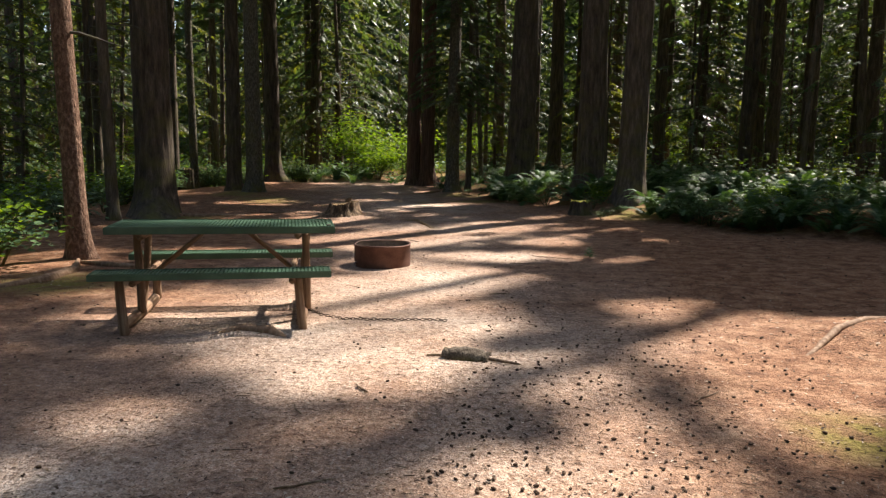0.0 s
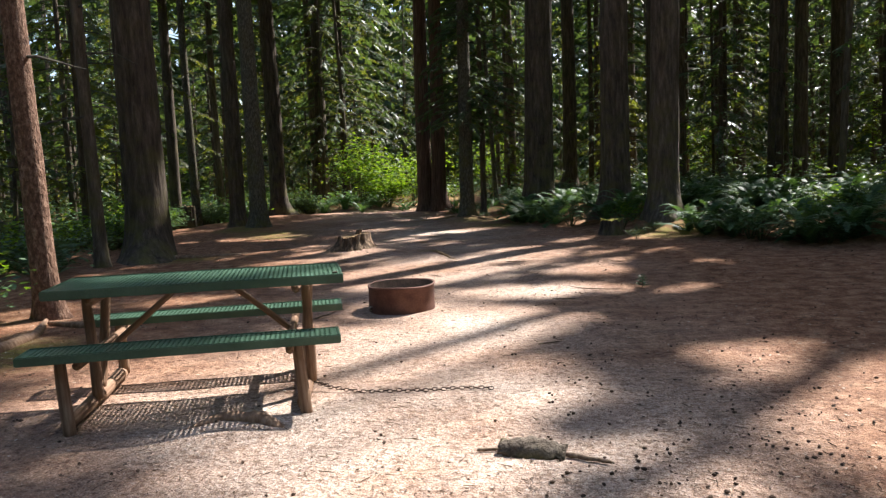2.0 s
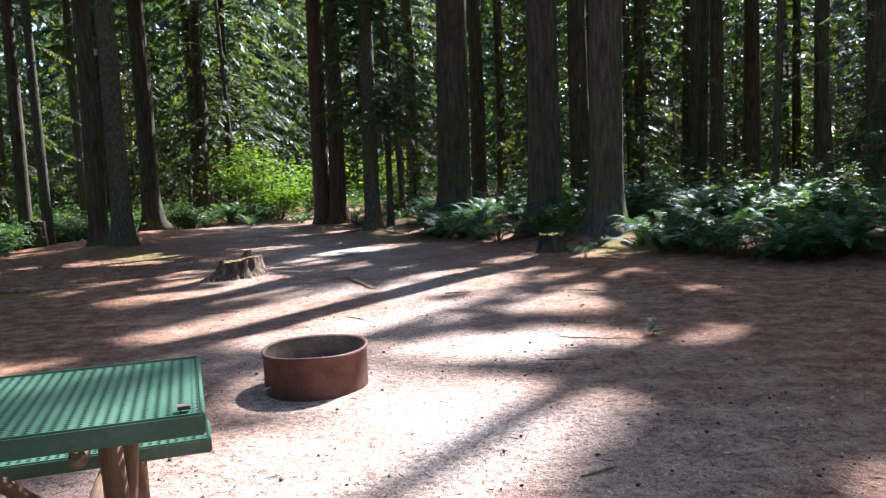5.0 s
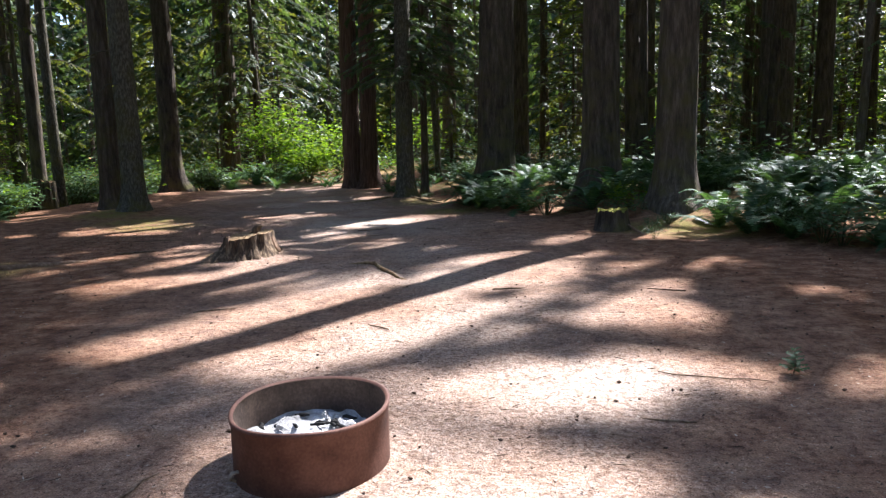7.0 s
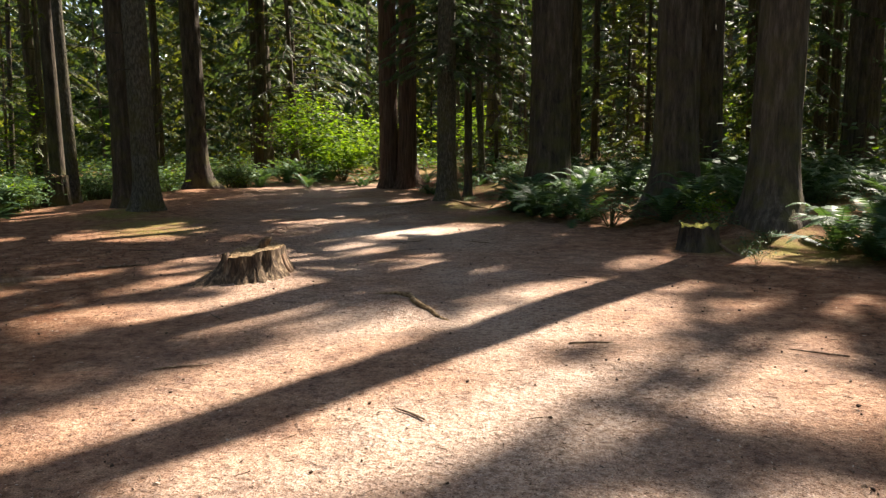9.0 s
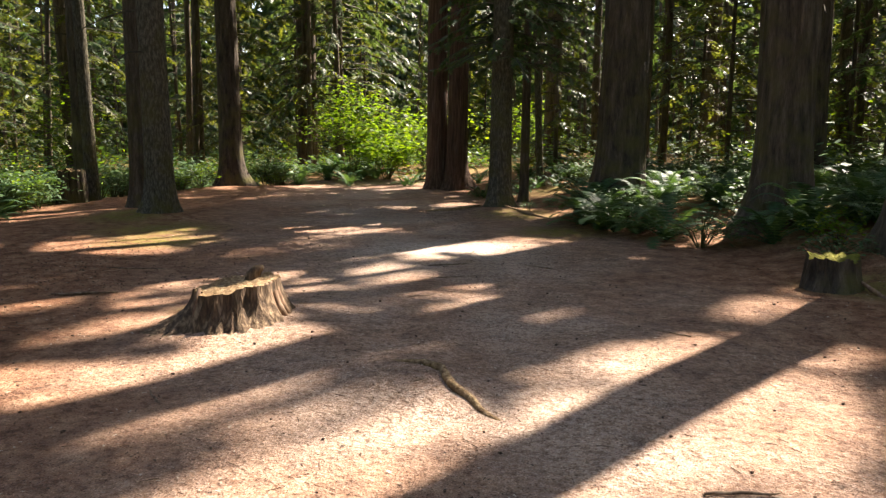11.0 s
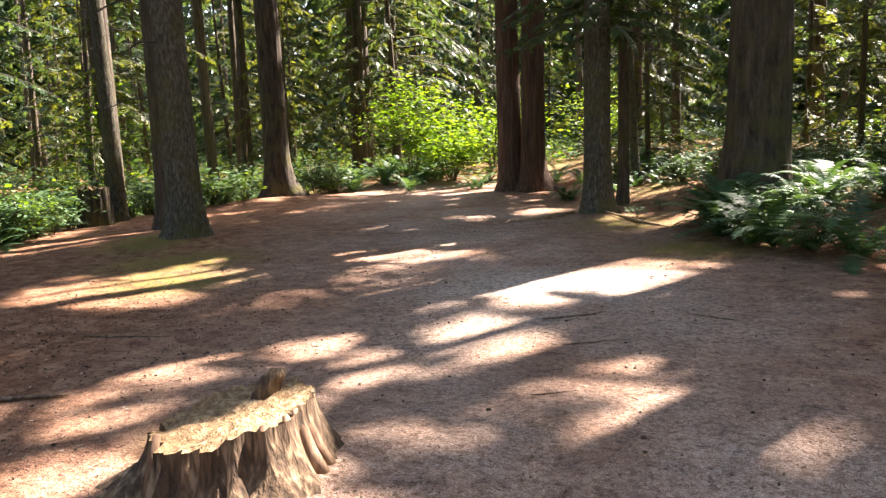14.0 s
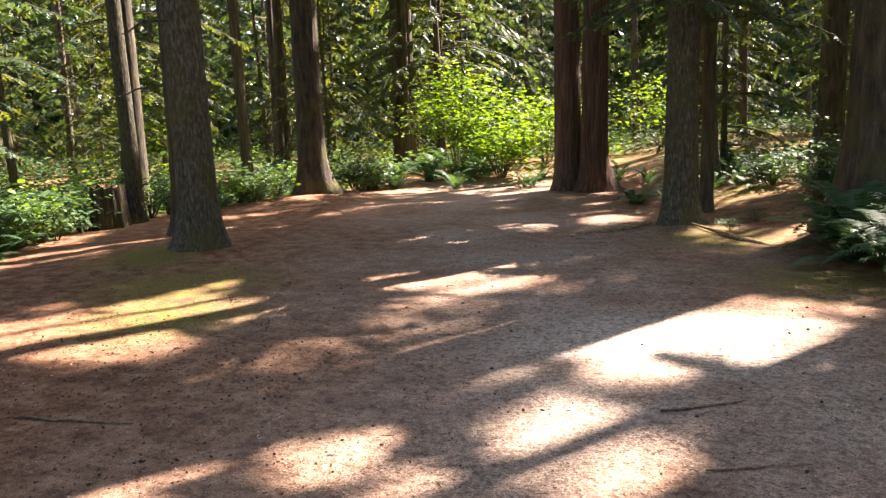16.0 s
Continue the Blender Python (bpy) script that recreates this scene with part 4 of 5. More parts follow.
maple(-2.0, 40.0, 3.0, 1.8, 616, 900, "bright backlit vine maple bush in the wood")
maple(-15.5, 31.0, 4.0, 1.8, 617, 900, "bright backlit vine maple bush in the wood")


# ---- the picnic table ----
TABLE = pose(-0.665, 5.86, 0.0, 0, 0, 19.8)


def lattice(b, x0, x1, y0, y1, z):
    """Expanded steel: a sheet of small cells, each with a diamond hole."""
    nx, ny = round((x1 - x0) / 0.028), round((y1 - y0) / 0.017)
    dx, dy = (x1 - x0) / nx, (y1 - y0) / ny
    b.v = [(min(x1, max(x0, x0 + (i + (0.25 if j % 2 else -0.25)) * dx)), y0 + j * dy, z) for j in range(ny + 1) for i in range(nx + 1)]
    for j in range(ny):
        for i in range(nx):
            c = [j * (nx + 1) + i, j * (nx + 1) + i + 1, (j + 1) * (nx + 1) + i + 1, (j + 1) * (nx + 1) + i]
            x, y, k = x0 + (i + 0.5) * dx, y0 + (j + 0.5) * dy, len(b.v)
            r = 0.40 if 0 < i < nx - 1 else 0.2
            b.v += [(x, y - dy * r, z), (x + dx * r, y, z), (x, y + dy * r, z), (x - dx * r, y, z)]
            for e in range(4):
                b.f += [(c[e], c[(e + 1) % 4], k + e), (k + (e + 3) % 4, c[e], k + e)]


def panel(name, y0, y1, z, depth, parent, label, shift=0.0):
    """A coated perforated panel with a rolled apron along its edges."""
    b = Build()
    lattice(b, -0.845, 0.845, y0 + 0.012, y1 - 0.012, z - 0.006)
    top = part(name, b.mesh(name, GREEN), parent, label, Matrix.Translation((shift, 0, 0)))
    solid = top.modifiers.new("thickness", "SOLIDIFY")
    solid.thickness = 0.004
    for lo, hi in (((-0.86, y0, z - depth), (0.86, y0 + 0.014, z)), ((-0.86, y1 - 0.014, z - depth), (0.86, y1, z)), ((-0.86, y0 + 0.014, z - depth), (-0.846, y1 - 0.014, z)), ((0.846, y0 + 0.014, z - depth), (0.86, y1 - 0.014, z))):
        e = bmesh.new()
        bmesh.ops.create_cube(e, size=1.0)
        bmesh.ops.transform(e, matrix=Matrix.Translation([(a + c) / 2 for a, c in zip(lo, hi)]) @ Matrix.Diagonal([c - a for a, c in zip(lo, hi)] + [1]), verts=e.verts)
        bmesh.ops.bevel(e, geom=e.edges[:], offset=0.005, segments=2, affect="EDGES")
        me = bpy.data.meshes.new("edge_rail")
        e.to_mesh(me)
        e.free()
        me.materials.append(GREEN)
        part("edge_rail", me, top)
    return top


def log(name, p, q, r0, r1, parent, seed, mat=LOG, seg=12, label=""):
    """A peeled log with knots and an uneven surface, axis along its own z."""
    p, q = Vector(p), Vector(q)
    ln = (q - p).length
    b = Build()
    n = max(6, int(ln / 0.05))
    rnd = random.Random(seed)
    bend = rnd.uniform(-0.015, 0.015)
    for i in range(n + 1):
        t = i / n
        r = r0 + (r1 - r0) * t
        if i in (0, n):
            r *= 0.9
        for k in range(seg):
            a = 2 * math.pi * k / seg
            rr = r * (1 + 0.09 * noise.noise((math.cos(a) * 1.3, math.sin(a) * 1.3, t * ln * 5 + seed)) + 0.04 * noise.noise((math.cos(a) * 4, math.sin(a) * 4, t * ln * 3 + seed)))
            b.v.append((rr * math.cos(a) + bend * math.sin(t * 3.1), rr * math.sin(a), t * ln))
    b.f = [(i * seg + k, i * seg + (k + 1) % seg, (i + 1) * seg + (k + 1) % seg, (i + 1) * seg + k) for i in range(n) for k in range(seg)]
    b.f += [tuple(range(seg))[::-1], tuple(n * seg + k for k in range(seg))]
    m = Matrix.Translation(p) @ (q - p).to_track_quat("Z", "Y").to_matrix().to_4x4()
    return part(name, b.mesh(name, mat, True), parent, label, m)


def picnic_table():
    t = thing("picnic_table", TABLE, "picnic table with green perforated steel top on rustic log legs", "table")
    panel("tabletop", -0.34, 0.34, 0.762, 0.055, t, "green coated perforated steel top", 0.048)
    panel("bench_seat", -0.67, -0.42, 0.458, 0.05, t, "green coated perforated steel seat")
    panel("bench_seat", 0.42, 0.67, 0.458, 0.05, t, "green coated perforated steel seat", 0.068)
    for i, s in enumerate((-1, 1)):
        u = s * 0.64
        log("ground_beam", (u - 0.01, -0.57, 0.05), (u + 0.03, 0.66, 0.055), 0.040, 0.043, t, 31 + i)
        log("seat_post", (u + 0.01, -0.60, -0.03), (u - 0.03, -0.55, 0.412), 0.036, 0.032, t, 33 + i)
        log("seat_post", (u + 0.05, 0.56, 0.05), (u + 0.04, 0.545, 0.412), 0.036, 0.033, t, 35 + i)
        log("top_post", (u + 0.05, -0.14, 0.07), (u + 0.035, -0.19, 0.705), 0.034, 0.028, t, 37 + i)
        log("top_post", (u + 0.01, 0.06, 0.07), (u + 0.06, 0.19, 0.705), 0.034, 0.028, t, 39 + i)
        log("seat_beam", (u - 0.07 * s, -0.60, 0.375), (u + 0.03 - 0.07 * s, 0.62, 0.375), 0.026, 0.028, t, 41 + i)
        log("diagonal_brace", (s * 0.58 + 0.04, 0.0, 0.34), (s * 0.16 + 0.05, 0.0, 0.70), 0.020, 0.019, t, 43 + i)
        log("top_beam", (u - 0.05 * s + 0.03, -0.31, 0.68), (u - 0.05 * s + 0.03, 0.31, 0.68), 0.024, 0.024, t, 45 + i)
    b = Build()
    b.box((0.845, -0.300, 0.763), (0.875, -0.278, 0.773))
    part("bolt_head", b.mesh("bolt_head", SOOT), t, "dark bolt on the tabletop")


picnic_table()


# ---- the chain ----
def chain():
    t = thing("chain", pose(0, 0, 0), "rusty steel chain lying on dusty ground from the table leg", "chain")
    pts = [Vector((0.02, 6.02, 0.06)), Vector((0.14, 6.0, 0.03)), Vector((0.34, 5.97, 0.012)), Vector((0.54, 6.0, 0.012)), Vector((0.74, 6.03, 0.012)), Vector((0.94, 6.07, 0.012)), Vector((1.16, 6.06, 0.012))]
    b = Build()
    ring = []
    for k in range(14):
        a = 2 * math.pi * k / 14
        ring.append(Vector((0.009 * (1 if math.cos(a) > 0 else -1) + 0.008 * math.cos(a), 0.0095 * math.sin(a), 0)))
    ring.append(ring[0])
    b.tube(ring, [0.0032] * 15, 5, False)
    me = b.mesh("chain_link", CHAIN, True)
    n = 44
    for i in range(n):
        f = i / (n - 1) * (len(pts) - 1)
        k = min(len(pts) - 2, int(f))
        p = pts[k].lerp(pts[k + 1], f - k)
        d = pts[k + 1] - pts[k]
        p.z += ground_z(p.x, p.y)
        p.y += 0.008 * math.sin(i * 1.7)
        part("chain_link", me, t, m=pose(p.x, p.y, p.z, 62 if i % 2 else -28, 0, math.degrees(math.atan2(d.y, d.x)) + 10 * math.sin(i * 2.3)))


chain()


# ---- the fire ring ----
def fire_ring():
    cx, cy = -0.035, 8.95
    t = thing("fire_ring", pose(cx, cy, ground_z(cx, cy) - 0.02), "rusty steel fire ring with grey ash inside", "fire pit")
    b = Build()
    seg, R, H = 96, 0.346, 0.27
    prof = [(R - 0.006, 0.0), (R - 0.006, H - 0.02), (R - 0.013, H - 0.006), (R - 0.004, H + 0.004), (R + 0.008, H), (R + 0.006, H - 0.016), (R, H - 0.024), (R, 0.0)]
    for r, z in prof:
        for k in range(seg):
            a = 2 * math.pi * k / seg
            w = 1 + 0.010 * math.sin(2 * a + 0.6) + 0.004 * math.sin(5 * a)
            b.v.append((r * w * 0.955 * math.cos(a), r * w * 1.11 * math.sin(a), z + (0.004 * math.sin(3 * a) if z > 0.1 else 0)))
    inner, outer = Build(), Build()
    inner.v = outer.v = b.v
    inner.f = [(i * seg + k, i * seg + (k + 1) % seg, (i + 1) * seg + (k + 1) % seg, (i + 1) * seg + k) for i in range(0, 2) for k in range(seg)]
    outer.f = [(i * seg + k, i * seg + (k + 1) % seg, (i + 1) * seg + (k + 1) % seg, (i + 1) * seg + k) for i in range(2, 7) for k in range(seg)]
    part("ring_wall", outer.mesh("ring_wall", RUST, True), t, "rust-brown rolled steel wall")
    part("ring_lining", inner.mesh("ring_lining", SOOT, True), t, "sooty inner face")
    b = Build()
    b.tube([(-0.235, -0.262, 0.075), (-0.262, -0.292, 0.075), (-0.270, -0.300, 0.055), (-0.252, -0.281, 0.04)], [0.008, 0.008, 0.008, 0.006], 7)
    part("lug", b.mesh("lug", CHIP, True), t, "small pale bolt lug low on the wall")
    b = Build()
    n = 30
    for i in range(n + 1):
        for k in range(48):
            r, a = 0.34 * i / n, 2 * math.pi * k / 48
            x, y = r * 0.945 * math.cos(a), r * 1.10 * math.sin(a)
            b.v.append((x, y, 0.105 + 0.03 * noise.noise((x * 9, y * 9, 1)) + 0.022 * noise.noise((x * 30, y * 30, 2))))
    b.f = [(i * 48 + k, i * 48 + (k + 1) % 48, (i + 1) * 48 + (k + 1) % 48, (i + 1) * 48 + k) for i in range(n) for k in range(48)]
    tagged(new("ash_bed", b.mesh("ash_bed", ASH, True)), "pale grey wood ash in the fire ring", "ash").matrix_world = pose(cx, cy, ground_z(cx, cy) - 0.02)
    rnd = random.Random(3)
    for i in range(36):
        a, r = rnd.uniform(0, 6.28), 0.29 * math.sqrt(rnd.random())
        ln = rnd.uniform(0.02, 0.075) if i % 3 else rnd.uniform(0.02, 0.05)
        b = Build()
        if i % 3:
            b.tube([(-ln / 2, 0, 0), (-ln / 4, 0.004, 0.004), (ln / 4, -0.003, 0), (ln / 2, 0, 0.002)], [0.005, 0.009, 0.008, 0.004], 6)
        else:
            b.tube([(-ln / 2, 0, 0), (-ln * 0.2, ln * 0.1, 0.004), (ln * 0.25, -ln * 0.08, 0.006), (ln / 2, 0, 0)], [ln * 0.2, ln * rnd.uniform(0.3, 0.5), ln * rnd.uniform(0.3, 0.5), ln * 0.12], 5)
        c = new("charred_stick" if i % 3 else "ash_lump", b.mesh("charred_stick", CHAR if i % 3 else ASH))
        tagged(c, "burnt black bit of firewood on the ash" if i % 3 else "pale lump of ash in the fire ring", "firewood", "burnt bits in the fire ring")
        c.matrix_world = pose(cx + r * math.cos(a), cy + r * math.sin(a), ground_z(cx, cy) + 0.098, rnd.uniform(-25, 25), rnd.uniform(-12, 12), rnd.uniform(0, 360))


fire_ring()


# ---- stumps ----
def stump(x, y, r, h, seed, label, top_r=0.62, jag=0.12, roots=6, moss=False, hollow=0.0, wood=STUMP, lobes=None, tip=0.0):
    t = thing("tree_stump", pose(x, y, ground_z(x, y) - 0.03), label, "stump")
    rnd = random.Random(seed)
    lobes = lobes or [(2 * math.pi * i / roots + rnd.uniform(-0.4, 0.4), rnd.uniform(0.5, 1.2)) for i in range(roots)]
    b, seg, rings = Build(), 88, 26

    def lip(a):
        return h * (1 + tip * math.cos(a - 0.2)) * (1 - jag * 0.8 + jag * 1.6 * noise.noise((math.cos(a) * 2.2, math.sin(a) * 2.2, seed)) + jag * 0.5 * noise.noise((math.cos(a) * 7, math.sin(a) * 7, seed)))

    for i in range(rings + 1):
        s = i / rings
        for k in range(seg):
            a = 2 * math.pi * k / seg
            lobe = sum(w * max(0, math.cos(a - p)) ** 6 for p, w in lobes)
            rr = r * (top_r + (1 - top_r) * (1 - s) ** 1.6) * (1 + 0.55 * (1 - s) ** 2.4 * (lobe - 0.35))
            rr *= 1 + 0.09 * (1 - 3.4 * abs(noise.noise((math.cos(a) * 7, math.sin(a) * 7, s * 0.5 + seed)))) + 0.05 * noise.noise((math.cos(a) * 14, math.sin(a) * 14, s * 1.5))
            b.v.append((rr * math.cos(a), rr * math.sin(a), -0.14 + s * (lip(a) + 0.14)))
    b.f = [(i * seg + k, i * seg + (k + 1) % seg, (i + 1) * seg + (k + 1) % seg, (i + 1) * seg + k) for i in range(rings) for k in range(seg)]
    part("stump_wood", b.mesh("stump_wood", wood, True), t)
    c = Build()
    n = 12
    for i in range(n + 1):
        s = 1 - i / n
        for k in range(seg):
            a = 2 * math.pi * k / seg
            j = rings * seg + k
            x0, y0, z0 = b.v[j]
            z = z0 * s + (1 - s) * h * (1 - hollow) + (h * (0.06 * noise.noise((x0 * s * 14, y0 * s * 14, seed)) + 0.05 * noise.noise((x0 * s * 45, y0 * s * 45, seed))) if i else 0) - (0.02 if i else 0)
            c.v.append((x0 * s * 0.995, y0 * s * 0.995, z))
    c.f = [(i * seg + k, i * seg + (k + 1) % seg, (i + 1) * seg + (k + 1) % seg, (i + 1) * seg + k) for i in range(n) for k in range(seg)]
    part("stump_top", c.mesh("stump_top", MOSS if moss else DUFF, True), t, "top grown over with moss" if moss else "rotted top covered with needles")
    return t


stump(-2.20, 14.86, 0.44, 0.275, 5, "broken weathered stump with spreading roots and rotted top", 0.64, 0.09, 7, False, 0.06, STUMP, [(3.75, 2.3), (3.2, 0.9), (5.2, 1.0), (5.9, 0.8), (1.0, 0.7), (2.2, 0.8)], 0.13)
old = next(o for o in scene.objects if o.get("label", "").startswith("broken weathered stump"))
b = Build()
b.tube([(0.0, 0.17, 0.20), (0.01, 0.19, 0.28), (0.04, 0.20, 0.32), (0.08, 0.20, 0.335)], [0.06, 0.055, 0.04, 0.018], 9)
part("splinter", b.mesh("splinter", STUMP, True), old, "grey upright splinter at its back")
b = Build()
b.tube([(-0.16, -0.30, 0.04), (-0.155, -0.26, 0.16), (-0.15, -0.235, 0.27)], [0.016, 0.02, 0.012], 6)
part("splinter", b.mesh("splinter", LOG, True), old, "pale split strip of wood")
for turn in (-0.62, -0.22, 0.02, 0.22):
    pts = [(r * math.cos(turn), r * math.sin(turn) * 0.9, z) for r, z in ((0.245, 0.275), (0.268, 0.20), (0.295, 0.11), (0.36, 0.0))]
    radii = [0.012, 0.026, 0.03, 0.026]
    b = Build()
    b.tube(pts, radii, 7)
    part("splinter", b.mesh("splinter", LOG, True), old, "pale split strip of wood")
old.scale = (1.0, 1.28, 1.0)
stump(2.54, 17.25, 0.30, 0.36, 6, "small dark stump with a mossy top", 0.72, 0.10, 5, True, 0.05, BARK)
stump(-10.35, 24.1, 0.30, 0.75, 7, "old dark sawn stump in the ferns", 0.85, 0.06, 6, False, 0.02, BARK)


# ---- roots, bark and sticks lying on the floor ----
def root(pts, r, label="exposed brown tree root in the forest floor", name="tree_root", mat=DUFF, cat="root"):
    b = Build()
    P = [Vector((x, y, ground_z(x, y) + dz)) for x, y, dz in pts]
    fine = []
    for i in range(len(P) - 1):
        for s in range(5):
            fine.append(P[i].lerp(P[i + 1], s / 5) + Vector((noise.noise((i + s / 5, r * 50, 1.0)), noise.noise((i + s / 5, r * 50, 9.0)), 0)) * 0.025)
    fine.append(P[-1])
    n = len(fine) - 1
    b.tube(fine, [r * (0.35 + 0.65 * math.sin(math.pi * min(1, 0.12 + 0.88 * (1 - i / n)))) * (1 + 0.25 * noise.noise((i * 0.7, r * 30, 2.0))) for i in range(n + 1)], 9)
    tagged(new(name, b.mesh(name, mat, True)), label, cat)


root([(-0.98, 14.12, -0.03), (-0.68, 13.98, 0.008), (-0.5, 13.85, 0.018), (-0.38, 13.6, 0.012), (-0.22, 13.42, 0.0), (-0.02, 13.3, -0.04)], 0.025)
root([(-0.45, 5.12, -0.02), (-0.25, 5.27, 0.01), (-0.02, 5.30, 0.01), (0.12, 5.22, -0.03)], 0.045, "short weathered root at the table leg", mat=LOG)
root([(-3.6, 8.3, 0.02), (-3.2, 7.6, 0.01), (-3.1, 7.0, 0.0), (-3.3, 6.4, -0.02)], 0.06, mat=LOG)
root([(-3.5, 8.2, 0.02), (-2.9, 8.0, 0.01), (-2.3, 8.0, -0.02)], 0.045, mat=LOG)
root([(3.66, 5.3, -0.03), (3.85, 5.6, 0.0), (4.1, 5.93, 0.015), (4.4, 6.25, 0.0), (4.9, 6.6, -0.03)], 0.03, "pale rotten root in the litter", mat=LOG)
root([(-5.6, 14.1, 0.05), (-5.0, 14.4, 0.0), (-4.3, 14.9, -0.02)], 0.06, mat=LOG)
root([(2.75, 17.2, 0.1), (2.85, 16.9, 0.0), (2.9, 16.6, -0.02)], 0.025, mat=LOG)
root([(-1.2, 24.1, 0.04), (-0.7, 23.4, 0.02), (-0.2, 22.8, -0.03)], 0.03, mat=DUFF)
root([(-1.7, 24.2, 0.04), (-2.2, 23.9, 0.0), (-2.7, 23.8, -0.02)], 0.05, mat=DUFF)


def bark_slab():
    b = Build()
    n, m = 18, 9
    for i in range(n):
        for j in range(m):
            u, v = i / (n - 1) - 0.5, j / (m - 1) - 0.5
            w = 0.062 * (1 - 1.5 * u * u) * (1 + 0.35 * noise.noise((u * 9, 1.0, 2.0)))
            b.v.append((u * 0.32, v * 2 * w, 0.038 * (1 - 3.2 * v * v) * (1 - 2.6 * u * u) + 0.014 * noise.noise((u * 12, v * 7, 4.0))))
    b.f = [(i * m + j, i * m + j + 1, (i + 1) * m + j + 1, (i + 1) * m + j) for i in range(n - 1) for j in range(m - 1)]
    o = new("bark_slab", b.mesh("bark_slab", BARK, True))
    tagged(o, "dark curved slab of fallen bark on the ground", "bark")
    o.matrix_world = pose(1.47, 4.92, ground_z(1.47, 4.92) + 0.016, 30, 0, -12)
    s = o.modifiers.new("thick", "SOLIDIFY")
    s.thickness = 0.012


bark_slab()


def stick(x, y, a, ln, r, seed, label="thin dry stick lying on the ground"):
    rnd = random.Random(seed)
    b = Build()
    pts = []
    for i in range(7):
        t = i / 6 - 0.5
        px, py = x + math.cos(a) * ln * t, y + math.sin(a) * ln * t
        off = rnd.uniform(-0.035, 0.035) * ln
        px, py = px - math.sin(a) * off, py + math.cos(a) * off
        pts.append((px, py, ground_z(px, py) + r * 0.8 + 0.004))
    b.tube(pts, [r * k for k in (0.7, 1, 0.95, 0.9, 0.8, 0.65, 0.4)], 6)
    tagged(new("stick", b.mesh("stick", TWIG, True)), label, "stick", "sticks on the ground")


for k, (x, y, a, ln, r) in enumerate([(0.72, 3.75, 2.1, 0.2, 0.005), (1.9, 2.5, 2.4, 0.35, 0.006), (1.05, 2.9, 0.6, 0.25, 0.005), (2.9, 4.4, 0.9, 0.3, 0.005), (-0.72, 8.55, 1.35, 0.5, 0.007), (2.0, 10.1, -0.3, 0.6, 0.005),
                                      (1.6, 9.4, 2.9, 0.25, 0.006), (0.9, 12.7, 0.2, 0.3, 0.008), (-1.6, 12.0, 0.4, 0.35, 0.007), (-0.1, 11.3, 2.4, 0.25, 0.007), (2.3, 12.6, 2.6, 0.35, 0.008), (-0.95, 17.15, 0.35, 0.45, 0.005),
                                      (-4.3, 16.9, 0.1, 0.7, 0.007), (-0.2, 17.9, 2.7, 0.35, 0.007), (-1.1, 16.1, 0.4, 0.25, 0.004), (0.9, 15.2, 2.5, 0.3, 0.007), (-1.95, 13.3, 2.3, 0.25, 0.007), (1.5, 7.3, 0.5, 0.2, 0.006), (1.72, 4.84, -0.45, 0.26, 0.013), (1.28, 4.97, 0.1, 0.16, 0.01), (-4.0, 15.6, 0.4, 0.55, 0.014), (0.96, 4.15, 2.2, 0.17, 0.008), (-1.15, 17.8, 0.55, 0.5, 0.008)]):
    stick(x, y, a, ln, r, 700 + k)


def sprout():
    t = thing("seedling", pose(2.47, 10.15, ground_z(2.47, 10.15)), "small green conifer seedling on bare ground", "plant")
    b = Build()
    b.tube([(0, 0, 0), (0.01, 0, 0.1), (0, 0.01, 0.21)], [0.005, 0.004, 0.002], 5)
    t.scale = (0.75, 0.75, 0.75)
    part("stem", b.mesh("stem", TWIG), t)
    rnd = random.Random(2)
    b = Build()
    for i in range(22):
        a, z = i * 2.4, 0.03 + 0.18 * i / 22
        spray(b, Vector((0, 0, z)), Vector((math.cos(a), math.sin(a), 0.35)).normalized(), Vector((0, 0, 1)), 0.11 - 0.07 * i / 22, 4)
    part("foliage", b.mesh("foliage", FERN), t)


sprout()
for x, y in ((3.05, 17.0), (2.95, 16.2), (3.4, 17.35), (-0.75, 24.0), (-0.4, 24.6)):
    shrub(x, y, 0.32, SHRUBS, "tiny green seedling by the moss")


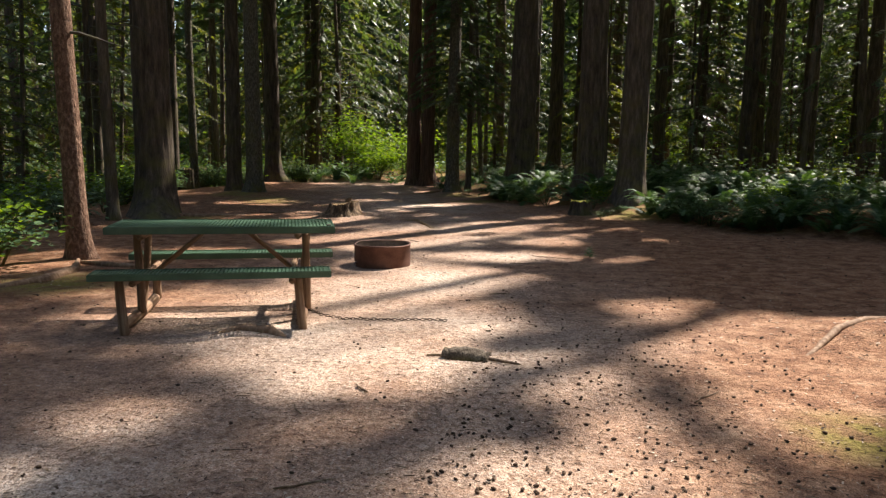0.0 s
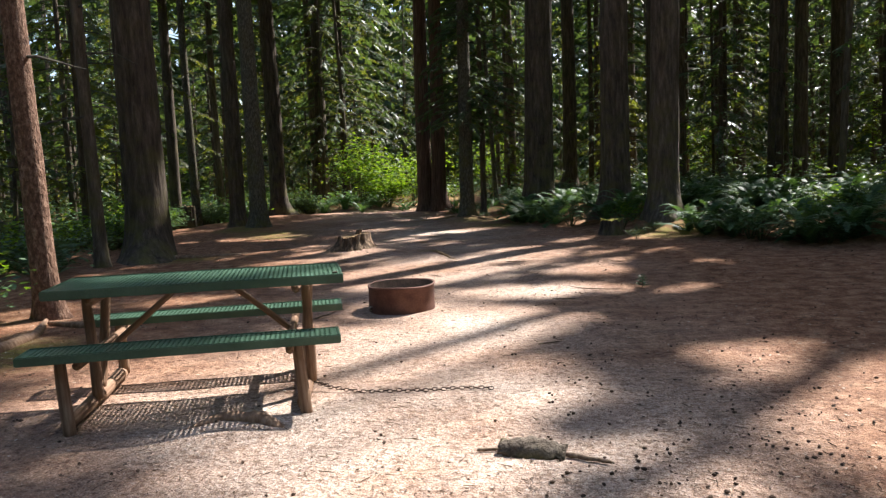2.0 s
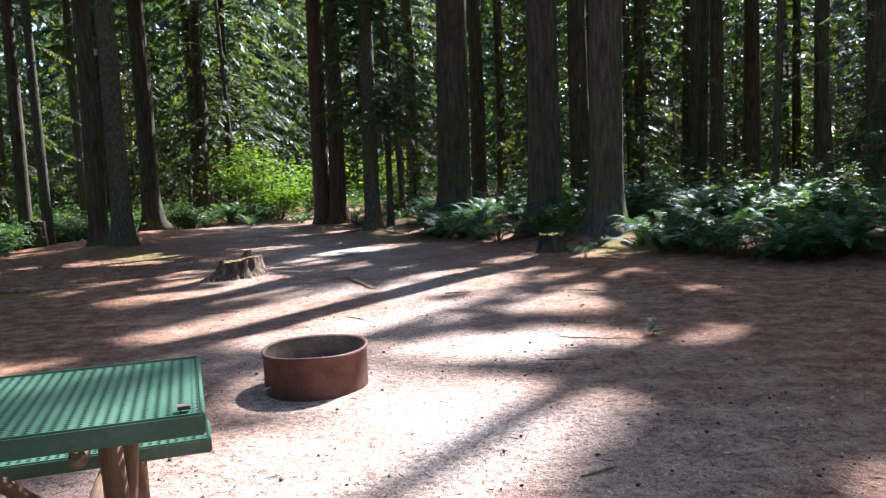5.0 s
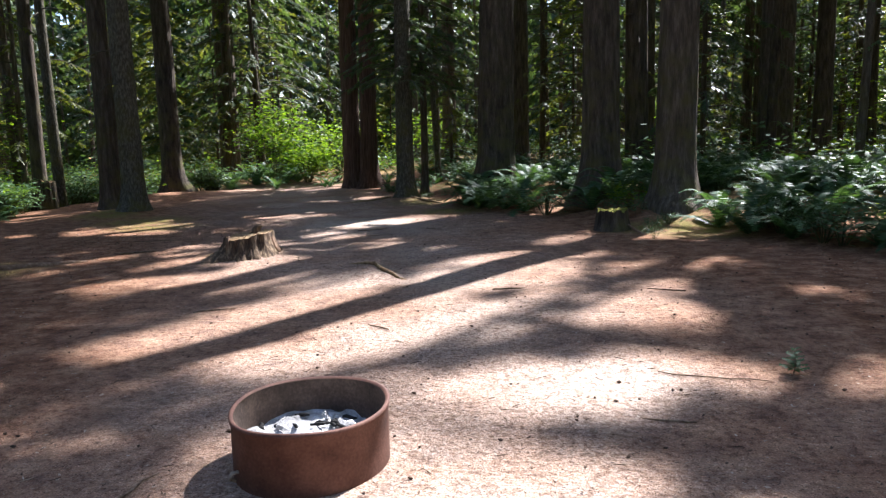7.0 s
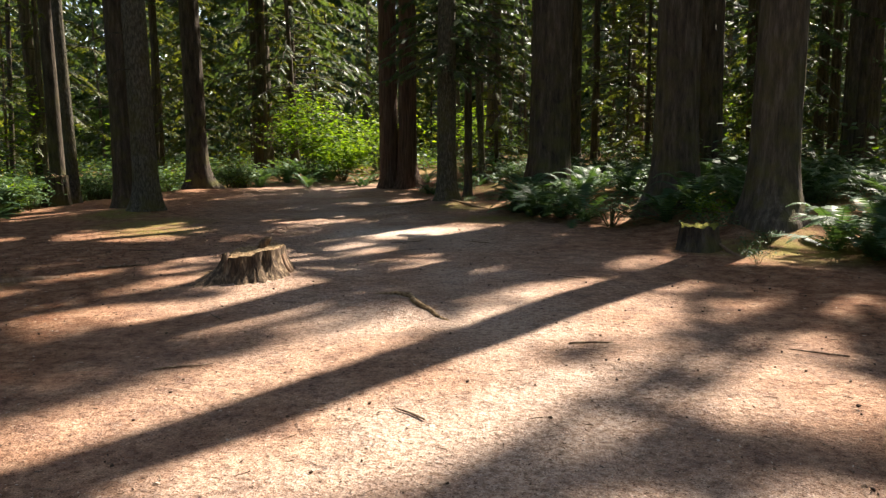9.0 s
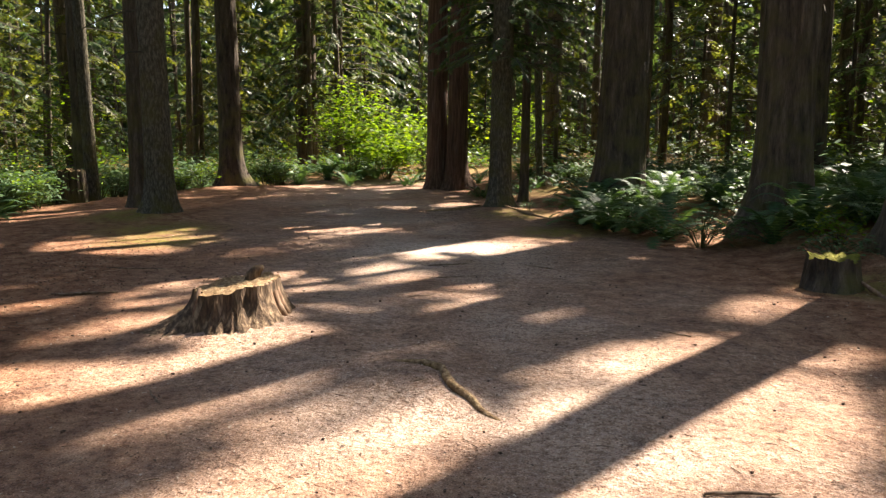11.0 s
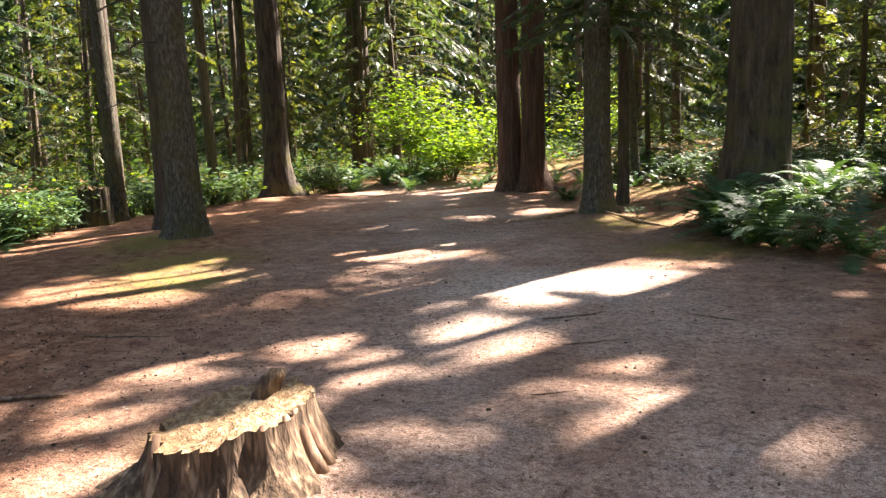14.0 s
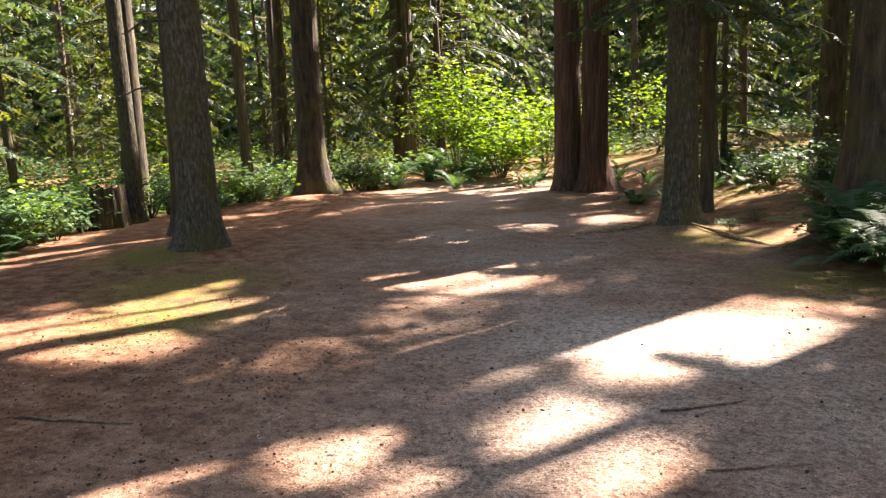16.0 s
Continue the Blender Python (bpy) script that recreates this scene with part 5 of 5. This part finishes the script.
# ---- litter: cones, chips and twigs ----
def litter():
    rnd = random.Random(44)
    cones, chips, twigs = Build(), Build(), Build()

    def place():
        while True:
            y = 1.0 + 24 * rnd.random() ** (1.3 if rnd.random() < 0.5 else 2.4)
            x = rnd.uniform(-7.5, 6.0)
            if along(LEFT_EDGE, y) - 0.4 < x < along(RIGHT_EDGE, y) + 0.3:
                return x, y, ground_z(x, y)

    for i in range(2400):
        x, y, z = place()
        if rnd.random() < 0.5:
            x, y = 1.5 + abs(rnd.gauss(0, 1.6)), 1.2 + abs(rnd.gauss(0, 2.6))
            z = ground_z(x, y)
        a, s = rnd.uniform(0, 6.28), rnd.uniform(0.004, 0.009)
        d = Vector((math.cos(a), math.sin(a), 0.1))
        cones.tube([Vector((x, y, z + s * 0.8)) + d * s * k for k in (-1.5, -0.7, 0.5, 1.6)], [s * 0.4, s, s * 0.85, s * 0.2], 5, False)
    for i in range(1300):
        x, y = rnd.gauss(-4.6, 1.0), rnd.gauss(17.3, 1.3)
        z, a, s = ground_z(x, y), rnd.uniform(0, 6.28), rnd.uniform(0.003, 0.0065)
        d = Vector((math.cos(a), math.sin(a), 0.1))
        cones.tube([Vector((x, y, z + s * 0.7)) + d * s * k for k in (-1.5, -0.7, 0.5, 1.6)], [s * 0.4, s, s * 0.85, s * 0.2], 4, False)
    for i in range(26000):
        x, y, z = place()
        a, s = rnd.uniform(0, 6.28), rnd.uniform(0.004, 0.014)
        d, e = Vector((math.cos(a), math.sin(a), rnd.uniform(-0.2, 0.2))), Vector((-math.sin(a), math.cos(a), rnd.uniform(-0.3, 0.3)))
        p = Vector((x, y, z + 0.006))
        w = s * rnd.uniform(0.2, 0.6)
        j = len(chips.v)
        chips.v += [tuple(p - d * s - e * w), tuple(p + d * s * 0.8 - e * w * 0.7), tuple(p + d * s + e * w * 0.5), tuple(p - d * s * 0.7 + e * w)]
        chips.f.append((j, j + 1, j + 2, j + 3))
    flecks = Build()
    for i in range(16000):
        x, y, z = place()
        a, s = rnd.uniform(0, 6.28), rnd.uniform(0.004, 0.012)
        d, e = Vector((math.cos(a), math.sin(a), rnd.uniform(-0.3, 0.3))), Vector((-math.sin(a), math.cos(a), rnd.uniform(-0.3, 0.3)))
        p = Vector((x, y, z + 0.005))
        w = s * rnd.uniform(0.25, 0.7)
        j = len(flecks.v)
        flecks.v += [tuple(p - d * s - e * w), tuple(p + d * s * 0.8 - e * w * 0.7), tuple(p + d * s + e * w * 0.5), tuple(p - d * s * 0.7 + e * w)]
        flecks.f.append((j, j + 1, j + 2, j + 3))
    tagged(new("bark_flecks", flecks.mesh("bark_flecks", CONE)), "small dark bits of bark strewn on the ground", "litter", kind="stuff")
    for i in range(5000):
        x, y, z = place()
        a, ln = rnd.uniform(0, 6.28), rnd.uniform(0.008, 0.04)
        d = Vector((math.cos(a), math.sin(a), 0))
        p = Vector((x, y, z + 0.005))
        twigs.tube([p - d * ln, p + Vector((rnd.uniform(-1, 1), rnd.uniform(-1, 1), 0)) * ln * 0.12, p + d * ln], [0.0018, 0.0022, 0.0012], 3, False)
    tagged(new("fir_cones", cones.mesh("fir_cones", CONE)), "small dark fir cones strewn on the ground", "cones", kind="stuff")
    tagged(new("wood_chips", chips.mesh("wood_chips", CHIP)), "pale chips and dry leaves strewn on the ground", "litter", kind="stuff")
    tagged(new("fallen_twigs", twigs.mesh("fallen_twigs", TWIG)), "short dry fallen twigs strewn on the ground", "litter", kind="stuff")


litter()
